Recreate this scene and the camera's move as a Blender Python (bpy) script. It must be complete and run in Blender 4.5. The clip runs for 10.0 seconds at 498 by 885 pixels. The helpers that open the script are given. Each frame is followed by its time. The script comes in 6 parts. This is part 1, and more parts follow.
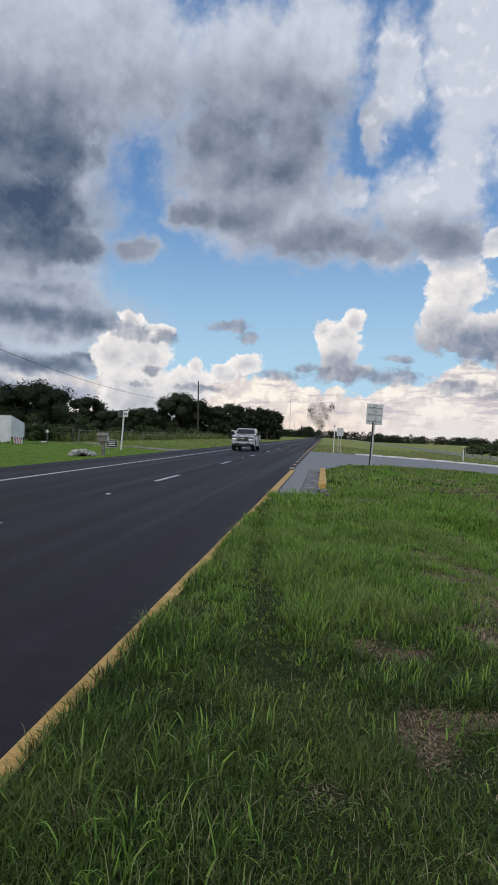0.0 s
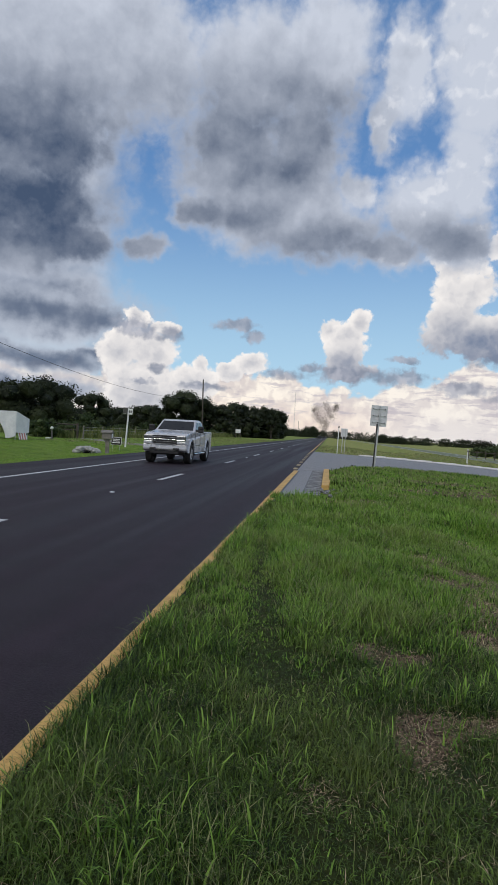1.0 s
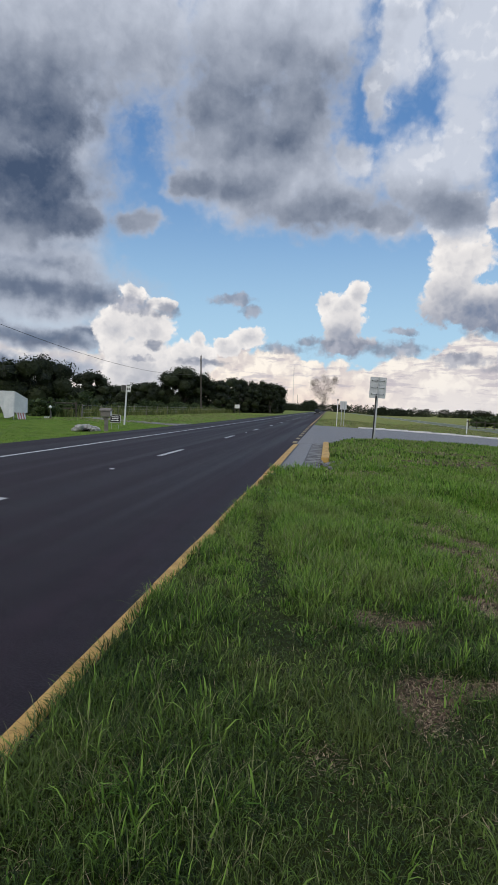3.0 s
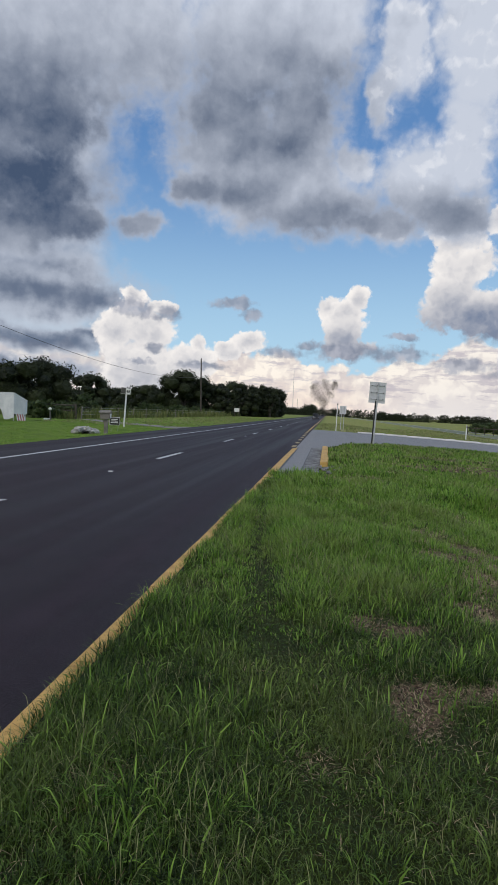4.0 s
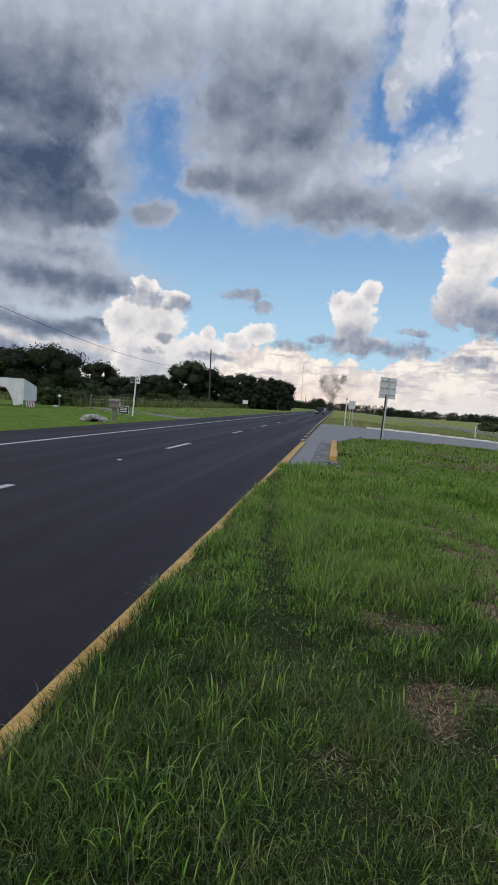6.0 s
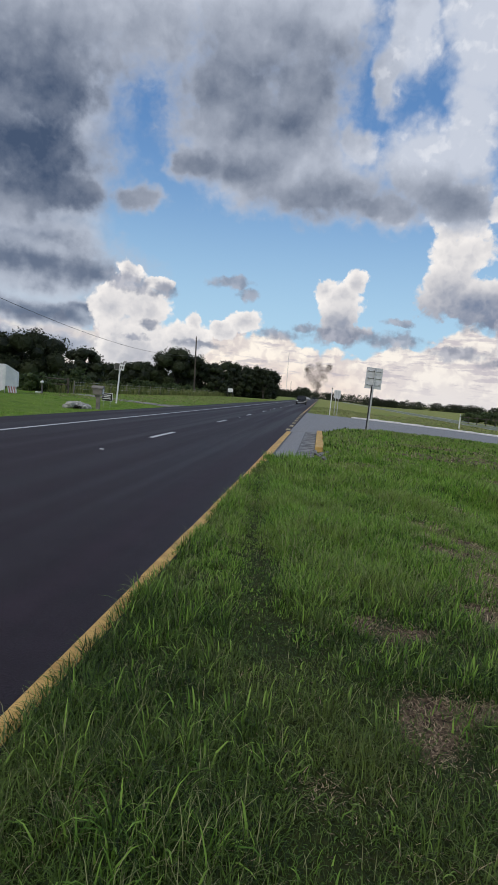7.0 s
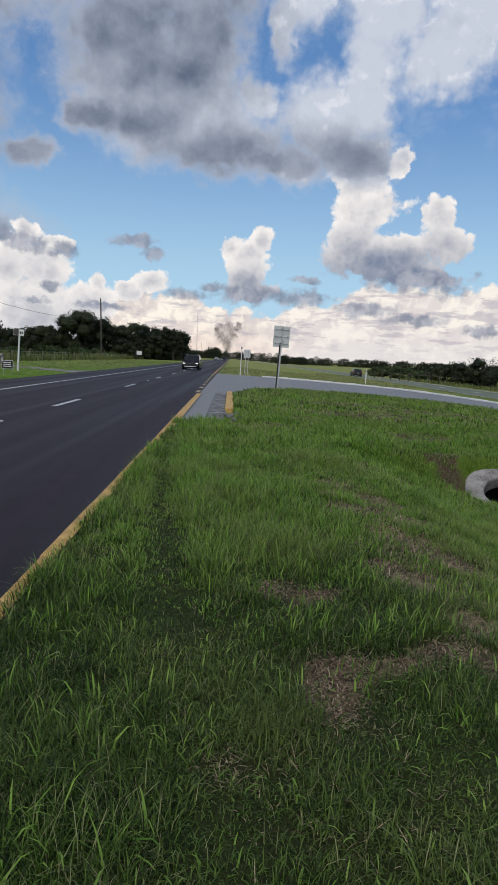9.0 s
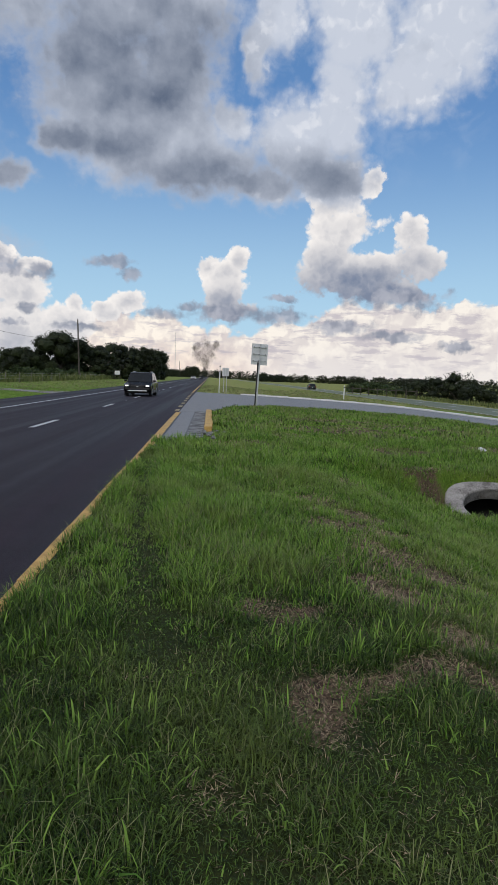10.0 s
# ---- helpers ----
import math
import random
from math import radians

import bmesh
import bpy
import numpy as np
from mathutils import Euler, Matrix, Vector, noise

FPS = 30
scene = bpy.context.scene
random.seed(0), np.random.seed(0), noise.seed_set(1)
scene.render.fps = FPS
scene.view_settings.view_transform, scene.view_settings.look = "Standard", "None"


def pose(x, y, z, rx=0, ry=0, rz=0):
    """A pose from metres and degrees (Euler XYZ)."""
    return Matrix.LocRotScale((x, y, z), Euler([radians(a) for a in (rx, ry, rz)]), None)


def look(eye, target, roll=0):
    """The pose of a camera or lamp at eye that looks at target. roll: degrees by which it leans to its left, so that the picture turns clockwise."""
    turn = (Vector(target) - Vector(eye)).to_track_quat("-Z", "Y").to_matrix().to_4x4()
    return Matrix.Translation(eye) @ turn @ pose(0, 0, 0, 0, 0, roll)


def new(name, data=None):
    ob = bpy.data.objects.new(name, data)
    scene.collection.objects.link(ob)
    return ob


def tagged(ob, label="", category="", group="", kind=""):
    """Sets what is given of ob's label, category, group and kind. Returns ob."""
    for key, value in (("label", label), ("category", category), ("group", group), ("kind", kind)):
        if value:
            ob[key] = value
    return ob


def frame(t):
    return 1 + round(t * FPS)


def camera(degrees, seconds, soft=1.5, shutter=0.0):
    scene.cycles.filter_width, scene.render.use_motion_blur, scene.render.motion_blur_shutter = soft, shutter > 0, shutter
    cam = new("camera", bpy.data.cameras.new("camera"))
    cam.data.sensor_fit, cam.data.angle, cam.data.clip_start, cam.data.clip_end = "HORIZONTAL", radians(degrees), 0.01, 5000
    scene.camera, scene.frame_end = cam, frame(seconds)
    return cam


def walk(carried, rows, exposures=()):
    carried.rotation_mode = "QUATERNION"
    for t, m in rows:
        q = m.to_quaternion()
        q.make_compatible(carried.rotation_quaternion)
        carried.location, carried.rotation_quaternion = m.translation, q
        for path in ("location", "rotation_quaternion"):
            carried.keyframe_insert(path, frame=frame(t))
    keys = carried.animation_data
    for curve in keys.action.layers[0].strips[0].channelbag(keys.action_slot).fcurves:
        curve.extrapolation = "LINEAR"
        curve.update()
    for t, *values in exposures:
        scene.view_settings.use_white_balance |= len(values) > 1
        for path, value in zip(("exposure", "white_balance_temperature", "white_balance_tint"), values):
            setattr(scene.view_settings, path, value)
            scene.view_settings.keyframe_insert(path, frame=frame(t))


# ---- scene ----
cam = camera(42.7, 10.0)
PATH = [
    (0, (0.082, -0.358, 1.497), (-0.152, 1.628, 1.47), 2.1),
    (0.5, (0.096, -0.413, 1.538), (-0.119, 1.575, 1.518), 2.8),
    (1, (0.083, -0.41, 1.537), (-0.163, 1.575, 1.506), 3.0),
    (1.5, (0.072, -0.417, 1.526), (-0.179, 1.566, 1.45), 3.7),
    (2, (0.088, -0.425, 1.528), (-0.184, 1.55, 1.365), 2.2),
    (2.5, (0.095, -0.383, 1.511), (-0.163, 1.595, 1.375), 1.6),
    (3.8, (0.106, -0.373, 1.501), (-0.113, 1.613, 1.408), 2.3),
    (4, (0.109, -0.387, 1.506), (-0.131, 1.596, 1.409), 2.3),
    (4.5, (0.099, -0.386, 1.506), (-0.154, 1.596, 1.413), 2.8),
    (5, (0.095, -0.394, 1.514), (-0.161, 1.588, 1.43), 2.8),
    (5.5, (0.096, -0.376, 1.5), (-0.148, 1.607, 1.406), 2.9),
    (6, (0.039, -0.325, 1.49), (-0.222, 1.654, 1.368), 3.8),
    (6.2, (-0.04, -0.251, 1.474), (-0.24, 1.735, 1.349), 4.0),
    (7.3, (0.024, -0.03, 1.536), (-0.185, 1.949, 1.341), 4.6),
    (7.5, (0.048, 0.016, 1.53), (-0.067, 2.0, 1.311), 3.4),
    (8, (0.064, 0.102, 1.559), (0.116, 2.097, 1.43), 0.6),
    (8.5, (0.085, 0.082, 1.562), (0.1, 2.068, 1.328), 1.5),
    (9, (0.089, 0.052, 1.564), (0.155, 2.034, 1.303), 2.6),
    (9.5, (0.094, 0.07, 1.56), (0.194, 2.055, 1.329), 1.8),
    (10, (0.091, 0.091, 1.551), (0.218, 2.076, 1.348), 1.7),
]
walk(cam, [(t, look(eye, target, roll)) for t, eye, target, roll in PATH])

# ---- world: hazy evening sky with broken cumulus, sun behind cloud ----
SUN_EL, SUN_AZ = 38.0, 205.0      # degrees; azimuth clockwise from the road's direction

GREY_WEST = [(-26.4, 28.8, 9.7, 5.9), (-19.9, 30.9, 6.3, 5.5), (-16.9, 28.7, 4.9, 3.7), (-27.1, 24.6, 9.2, 2.7), (-26.1, 22.3, 6.8, 3.2), (-26.9, 17.6, 7.3, 3.2), (-23.6, 15.7, 5.4, 1.8), (-28.1, 14.4, 3.9, 2.7), (-16.9, 15.6, 1.9, 1.1)]
GREY_MID = [(-8.0, 28.9, 6.8, 4.6), (-2.0, 30.5, 4.4, 5.0), (-9.7, 23.6, 5.4, 4.1), (-3.6, 23.0, 3.4, 5.0), (-12.6, 18.9, 2.6, 1.6), (-6.8, 19.2, 6.0, 3.2), (-1.6, 17.4, 5.4, 2.2), (3.1, 16.1, 4.4, 1.1), (1.4, 20.8, 1.6, 1.6), (-9.0, 21.5, 6.0, 3.2), (-4.0, 20.5, 5.0, 3.2)]
GREY_EAST = [(11.4, 31.1, 4.4, 5.0), (12.1, 27.1, 2.9, 2.7), (7.1, 19.3, 3.7, 3.4), (10.9, 22.1, 2.4, 4.6), (5.1, 16.3, 3.4, 1.6), (9.8, 17.0, 3.4, 2.3), (5.0, 29.0, 1.9, 3.8), (3.7, 25.4, 1.2, 2.3), (19.5, 26.6, 4.4, 4.1), (16.1, 23.7, 3.4, 2.7)]
DARK = [(-26.1, 22.3, 7.5, 2.8), (-27.3, 18.0, 7.0, 3.0), (-24.5, 15.3, 6.0, 1.5), (-9.0, 24.4, 5.5, 3.0), (-3.5, 25.5, 4.0, 2.5), (-4.6, 22.5, 2.4, 1.4), (-12.3, 18.7, 2.2, 1.1), (-8.0, 18.5, 2.4, 1.1), (-1.4, 16.6, 4.4, 1.3), (8.4, 16.9, 3.9, 1.4)]
WHITE_EAST = [(10.9, 12.8, 4.1, 2.5), (10.1, 14.9, 2.7, 1.8), (13.4, 16.5, 1.2, 1.4), (9.7, 10.3, 2.9, 2.7), (12.6, 8.9, 4.9, 2.3), (17.1, 12.3, 1.5, 1.7), (17.6, 10.1, 2.2, 2.3), (15.5, 7.4, 4.6, 1.3)]
WHITE_TOWER = [(-0.4, 9.3, 1.2, 1.3), (2.2, 10.2, 1.1, 1.4), (1.1, 8.6, 2.1, 1.8), (1.0, 7.0, 2.0, 1.8), (1.3, 5.8, 3.0, 1.3)]
WHITE_WEST = [(-17.6, 9.6, 1.3, 1.2), (-14.9, 8.9, 1.9, 0.8), (-16.2, 6.8, 3.2, 2.0), (-17.5, 4.0, 3.6, 2.4), (-12.5, 4.0, 3.0, 2.0), (-16.0, 3.0, 5.5, 3.4), (-19.3, 6.6, 2.0, 2.4), (-7.3, 6.1, 1.9, 1.1), (-9.2, 5.3, 1.6, 0.9), (-11.8, 5.6, 0.8, 1.3)]
SCUD = [(-17.6, 8.7, 2.2, 0.9), (-14.6, 8.3, 1.7, 0.7), (-15.6, 5.4, 0.9, 0.5), (-8.7, 9.5, 2.2, 0.5), (-7.1, 8.6, 0.9, 0.6), (-4.4, 5.2, 2.2, 0.5), (1.1, 5.5, 3.4, 0.9), (6.0, 5.3, 2.4, 0.9), (6.4, 7.0, 1.6, 0.3), (-17.0, 4.1, 1.3, 0.3), (11.2, 4.6, 2.9, 0.6), (16.5, 6.9, 4.4, 1.0), (16.0, 3.8, 2.9, 0.5), (21.2, 3.0, 1.9, 0.5), (-1.9, 5.9, 1.2, 0.5), (-11.5, 3.9, 2.4, 0.3)]
BANK_WEST = [(-26.7, 11.9, 5.4, 1.1), (-25.7, 9.5, 7.3, 1.8), (-20.5, 9.0, 2.2, 1.1), (-25.6, 5.5, 6.8, 0.9), (-20.2, 6.2, 2.9, 0.4), (-26.9, 3.0, 6.3, 0.7)]


class Nodes:
    """Short hands for a node tree."""

    def __init__(self, tree):
        self.tree = tree
        tree.nodes.clear()

    def add(self, kind, *ins, **props):
        n = self.tree.nodes.new(kind)
        for k, v in props.items():
            setattr(n, k, v)
        for i, v in enumerate(ins):
            self.put(n.inputs[i], v)
        return n

    def put(self, socket, v):
        if v is None:
            return
        if isinstance(v, bpy.types.NodeSocket):
            self.tree.links.new(v, socket)
        else:
            socket.default_value = v

    def math(self, op, a, b=None, c=None, clamp=False):
        return self.add("ShaderNodeMath", a, b, c, operation=op, use_clamp=clamp).outputs[0]

    def vec(self, op, a, b=None, c=None):
        n = self.add("ShaderNodeVectorMath", a, b, c, operation=op)
        return n.outputs[1] if op in ("DOT_PRODUCT", "LENGTH") else n.outputs[0]

    def mix(self, f, a, b, mode="MIX"):
        n = self.tree.nodes.new("ShaderNodeMix")
        n.data_type, n.blend_type = "RGBA", mode
        self.put(n.inputs[0], f), self.put(n.inputs[6], a), self.put(n.inputs[7], b)
        return n.outputs[2]

    def noise(self, p, scale, detail=4.0, rough=0.5, distortion=0.0):
        n = self.tree.nodes.new("ShaderNodeTexNoise")
        self.put(n.inputs["Vector"], p)
        n.inputs["Scale"].default_value, n.inputs["Detail"].default_value = scale, detail
        n.inputs["Roughness"].default_value, n.inputs["Distortion"].default_value = rough, distortion
        return n.outputs

    def ramp(self, v, lo, hi, a=0.0, b=1.0, smooth=True):
        n = self.tree.nodes.new("ShaderNodeMapRange")
        n.interpolation_type = "SMOOTHSTEP" if smooth else "LINEAR"
        for i, x in enumerate((v, lo, hi, a, b)):
            self.put(n.inputs[i], x)
        return n.outputs[0]


def lin(r, g, b):
    """Linear colour from 0..255 values."""
    return tuple(((c / 255 + 0.055) / 1.055) ** 2.4 if c > 10 else c / 255 / 12.92 for c in (r, g, b)) + (1.0,)


def make_world():
    w = bpy.data.worlds.new("world")
    scene.world = w
    w.use_nodes = True
    n = Nodes(w.node_tree)
    way = n.add("ShaderNodeTexCoord").outputs["Generated"]
    s = n.add("ShaderNodeSeparateXYZ", way).outputs
    deg = 180 / math.pi
    az = n.math("MULTIPLY", n.math("ARCTAN2", s[0], s[1]), deg)
    el = n.math("MULTIPLY", n.math("ARCSINE", s[2]), deg)
    p = n.add("ShaderNodeCombineXYZ", az, el, 0.0).outputs[0]

    # billowing edges: two scales of warp
    big = n.vec("SUBTRACT", n.noise(p, 0.22, 3.0, 0.55)["Color"], (0.5, 0.5, 0.5))
    fine = n.vec("SUBTRACT", n.noise(p, 1.1, 4.0, 0.6)["Color"], (0.5, 0.5, 0.5))
    warp_soft = n.vec("ADD", n.vec("MULTIPLY_ADD", big, (5.0, 3.0, 0.0), p), n.vec("MULTIPLY", fine, (1.3, 0.7, 0.0)))
    warp_crisp = n.vec("ADD", n.vec("MULTIPLY_ADD", big, (1.6, 1.2, 0.0), p), n.vec("MULTIPLY", fine, (1.3, 1.1, 0.0)))
    puff = n.noise(p, 0.8, 5.0, 0.52)["Fac"]
    broad = n.noise(p, 0.16, 5.0, 0.52)["Fac"]

    def billow(at):
        """Rounded heaps at three sizes."""
        h = None
        for scale, k in ((0.30, 0.5), (0.75, 0.32), (1.9, 0.18)):
            v = n.tree.nodes.new("ShaderNodeTexVoronoi")
            v.feature = "SMOOTH_F1"
            n.put(v.inputs["Vector"], at)
            v.inputs["Scale"].default_value, v.inputs["Smoothness"].default_value = scale, 0.35
            d = n.math("MULTIPLY", v.outputs["Distance"], -k)
            h = d if h is None else n.math("ADD", h, d)
        return h

    curl = n.vec("MULTIPLY_ADD", n.vec("SUBTRACT", n.noise(p, 0.9, 4.0, 0.55)["Color"], (0.5, 0.5, 0.5)), (1.6, 1.3, 0.0), p)
    heap = billow(curl)
    # light comes from above, a little from the left
    lit = n.math("SUBTRACT", heap, billow(n.vec("ADD", curl, (-0.30, 0.75, 0.0))))
    soft = n.math("SUBTRACT", broad, n.noise(n.vec("ADD", p, (-0.8, 1.6, 0.0)), 0.16, 5.0, 0.52)["Fac"])

    def field(blobs, at, smooth=0.25):
        f = None
        for a, e, ra, re in blobs:
            q = n.vec("MULTIPLY_ADD", at, (1 / ra, 1 / re, 0.0), (-a / ra, -e / re, 0.0))
            d = n.math("SUBTRACT", 1.0, n.vec("LENGTH", q))
            f = d if f is None else n.math("SMOOTH_MAX", f, d, smooth)
        return f

    sky = n.add("ShaderNodeTexSky", sky_type="NISHITA", sun_disc=False, sun_elevation=radians(SUN_EL), sun_rotation=radians(SUN_AZ),
                air_density=1.0, dust_density=1.2, ozone_density=2.0).outputs[0]
    clear = n.mix(1.0, sky, (0.084, 0.083, 0.088, 1.0), "MULTIPLY")
    col = n.mix(n.ramp(el, 2.0, 30.0, 0.85, 0.5), clear, n.mix(n.ramp(el, 3.0, 24.0), lin(178, 217, 242), lin(94, 149, 212)))

    # far bank of lit cumulus along the horizon
    top = n.math("MULTIPLY_ADD", n.noise(n.vec("MULTIPLY", p, (1.0, 0.2, 0.0)), 0.14, 3.0, 0.5)["Fac"], 6.5, 2.2)
    top = n.math("ADD", top, n.ramp(az, 7.0, 13.0, 0.0, 1.7))
    f = n.math("ADD", n.math("MULTIPLY", n.math("SUBTRACT", top, el), 0.45), n.math("MULTIPLY", n.math("ADD", heap, 0.42), 1.6))
    alpha = n.ramp(f, -0.05, 0.22)
    tone = n.math("ADD", n.ramp(lit, -0.16, 0.20), n.math("MULTIPLY", n.math("SUBTRACT", broad, 0.5), 1.6))
    bank = n.mix(n.ramp(tone, -0.2, 0.9, smooth=False), lin(206, 196, 197), lin(255, 246, 234))
    bank = n.mix(n.ramp(az, -4.0, 12.0, 0.0, 0.35), bank, lin(240, 236, 233))
    bank = n.mix(n.ramp(el, 0.0, 4.0, 0.6, 0.0), bank, n.mix(n.ramp(az, -2.0, 10.0), lin(240, 217, 202), lin(234, 229, 228)))
    # thin flat layers of shaded scud across the bank
    drift = n.vec("ADD", n.vec("MULTIPLY", p, (0.30, 1.5, 0.0)), n.vec("MULTIPLY", fine, (0.25, 0.5, 0.0)))
    layer = n.ramp(n.noise(drift, 0.85, 5.0, 0.6)["Fac"], 0.50, 0.62)
    bank = n.mix(n.math("MULTIPLY", layer, n.ramp(el, 0.6, 2.2, 0.15, 0.62)), bank, lin(182, 176, 188))
    col = n.mix(alpha, col, bank)

    # pale cloud behind the dark layers in the west
    reach = n.ramp(n.vec("DOT_PRODUCT", warp_soft, (1.0, 0.0, 0.0)), -22.5, -18.0, 1.0, 0.0)
    col = n.mix(n.math("MULTIPLY", reach, n.ramp(el, 4.0, 8.0, 0.35, 0.92)), col, n.mix(n.ramp(soft, -0.12, 0.12), lin(150, 160, 178), lin(196, 202, 214)))
    # dark bank low in the west
    f = n.math("MULTIPLY_ADD", n.math("SUBTRACT", puff, 0.5), 0.9, field(BANK_WEST, warp_soft, 0.6))
    col = n.mix(n.math("MULTIPLY", n.ramp(f, -0.75, 0.25), 0.95), col, n.mix(n.ramp(n.math("ADD", f, n.math("MULTIPLY", soft, 1.2)), -0.3, 0.9), lin(180, 188, 203), lin(98, 111, 134)))

    # lit towers with shaded feet
    for blobs, low, high, foot in ((WHITE_WEST, -4.0, 5.0, -9.0), (WHITE_TOWER, 3.8, 9.0, 3.6), (WHITE_EAST, 6.4, 12.5, 6.5)):
        f = n.math("MULTIPLY_ADD", n.math("ADD", heap, 0.42), 1.1, field(blobs, warp_crisp))
        f = n.math("MINIMUM", f, n.math("MULTIPLY", n.math("SUBTRACT", n.math("MULTIPLY_ADD", puff, 0.8, el), foot + 0.4), 0.45))
        tone = n.math("ADD", n.ramp(lit, -0.26, 0.30, -0.16, 0.22), n.ramp(el, low, high, 0.0, 0.85))
        tone = n.math("ADD", tone, n.ramp(f, 0.05, 0.9, 0.16, -0.20))
        body = n.mix(n.ramp(tone, 0.0, 1.18, smooth=False), lin(124, 136, 160), lin(252, 247, 243))
        col = n.mix(n.ramp(f, -0.03, 0.20), col, body)
    f = n.math("MULTIPLY_ADD", n.math("SUBTRACT", puff, 0.5), 2.2, field(SCUD, warp_crisp, 0.1))
    col = n.mix(n.math("MULTIPLY", n.ramp(f, -0.25, 0.6), 0.85), col, n.mix(n.ramp(lit, -0.25, 0.25), lin(126, 135, 154), lin(176, 179, 192)))

    # thin high veil, drawn out in streaks
    veil = n.noise(n.vec("ADD", n.vec("MULTIPLY", p, (0.8, 0.75, 0.0)), n.vec("MULTIPLY", big, (4.0, 3.0, 0.0))), 0.28, 5.0, 0.62)["Fac"]
    col = n.mix(n.math("MULTIPLY", n.ramp(veil, 0.46, 0.72), n.ramp(el, 14.0, 26.0, 0.0, 0.40)), col, lin(206, 216, 232))
    # broad grey decks overhead, thin and bright at their edges
    f = n.math("SMOOTH_MAX", n.math("SMOOTH_MAX", field(GREY_WEST, warp_soft), field(GREY_MID, warp_soft), 0.2), field(GREY_EAST, warp_soft), 0.2)
    side = n.ramp(n.math("ABSOLUTE", az), 34.0, 60.0)
    elsewhere = n.math("MULTIPLY_ADD", n.math("SUBTRACT", n.noise(p, 0.06, 4.0, 0.5)["Fac"], 0.47), 6.0, 0.0)
    above = n.ramp(el, 34.0, 44.0)
    out_of_sight = n.math("MAXIMUM", side, above)
    f = n.math("ADD", n.math("MULTIPLY", f, n.math("SUBTRACT", 1.0, out_of_sight)), n.math("MULTIPLY", elsewhere, out_of_sight))
    f = n.math("ADD", n.math("MULTIPLY_ADD", n.math("SUBTRACT", puff, 0.5), 0.55, f), n.math("MULTIPLY", n.math("ADD", heap, 0.42), 0.6))
    shade = n.math("ADD", n.ramp(field(DARK, warp_soft, 0.9), -1.8, 0.85), n.math("MULTIPLY", soft, -1.2))
    shade = n.math("ADD", shade, n.ramp(az, -20.0, -13.0, 0.20, -0.06))
    shade = n.math("SUBTRACT", shade, n.ramp(az, 2.0, 8.0, 0.0, 0.18))
    ripple = n.math("SUBTRACT", n.noise(warp_crisp, 0.42, 5.0, 0.58)["Fac"], n.noise(n.vec("ADD", warp_crisp, (-0.5, 0.9, 0.0)), 0.42, 5.0, 0.58)["Fac"])
    shade = n.math("ADD", shade, n.math("ADD", n.math("MULTIPLY", lit, -0.12), n.math("MULTIPLY", ripple, -0.42)))
    deck = n.mix(n.ramp(shade, -0.15, 1.32, smooth=False), lin(200, 207, 221), lin(70, 86, 112))
    deck = n.mix(n.ramp(f, -0.2, 0.45, 0.55, 0.0), deck, lin(190, 199, 216))
    deck = n.mix(n.math("MULTIPLY", n.math("MULTIPLY", n.ramp(lit, 0.02, 0.30), n.ramp(az, 0.0, 6.0, 0.05, 0.55)), n.ramp(shade, 0.25, 0.6, 1.0, 0.0)), deck, lin(236, 238, 244))
    col = n.mix(n.ramp(f, -0.46, 0.28), col, deck)
    # below the horizon: dull ground
    col = n.mix(n.ramp(el, -0.6, -0.2), (0.05, 0.06, 0.035, 1.0), col)
    bg = n.add("ShaderNodeBackground", col, 1.0)
    out = n.add("ShaderNodeOutputWorld")
    w.node_tree.links.new(bg.outputs[0], out.inputs[0])


make_world()
sun_data = bpy.data.lights.new("sun", "SUN")
sun_data.energy, sun_data.angle, sun_data.color = 0.95, radians(20), (1.0, 0.93, 0.84)
sun = new("sun", sun_data)
a, e = radians(SUN_AZ), radians(SUN_EL)
sun.matrix_basis = look((math.sin(a) * math.cos(e) * 60, math.cos(a) * math.cos(e) * 60, math.sin(e) * 60), (0, 0, 0))


# ---- materials ----
def material(name, rough=0.6, metal=0.0, spec=0.5):
    m = bpy.data.materials.new(name)
    m.use_nodes = True
    n = Nodes(m.node_tree)
    b = n.add("ShaderNodeBsdfPrincipled")
    b.inputs["Roughness"].default_value, b.inputs["Metallic"].default_value = rough, metal
    b.inputs["Specular IOR Level"].default_value = spec
    o = n.add("ShaderNodeOutputMaterial", b.outputs[0])
    n.b, n.o, n.m = b, o, m
    n.pos = n.add("ShaderNodeNewGeometry").outputs["Position"]
    n.obj = n.add("ShaderNodeTexCoord").outputs["Object"]
    return n


def bump(n, height, strength=0.3, dist=0.01):
    k = n.add("ShaderNodeBump")
    k.inputs["Strength"].default_value, k.inputs["Distance"].default_value = strength, dist
    n.put(k.inputs["Height"], height)
    n.put(n.b.inputs["Normal"], k.outputs[0])


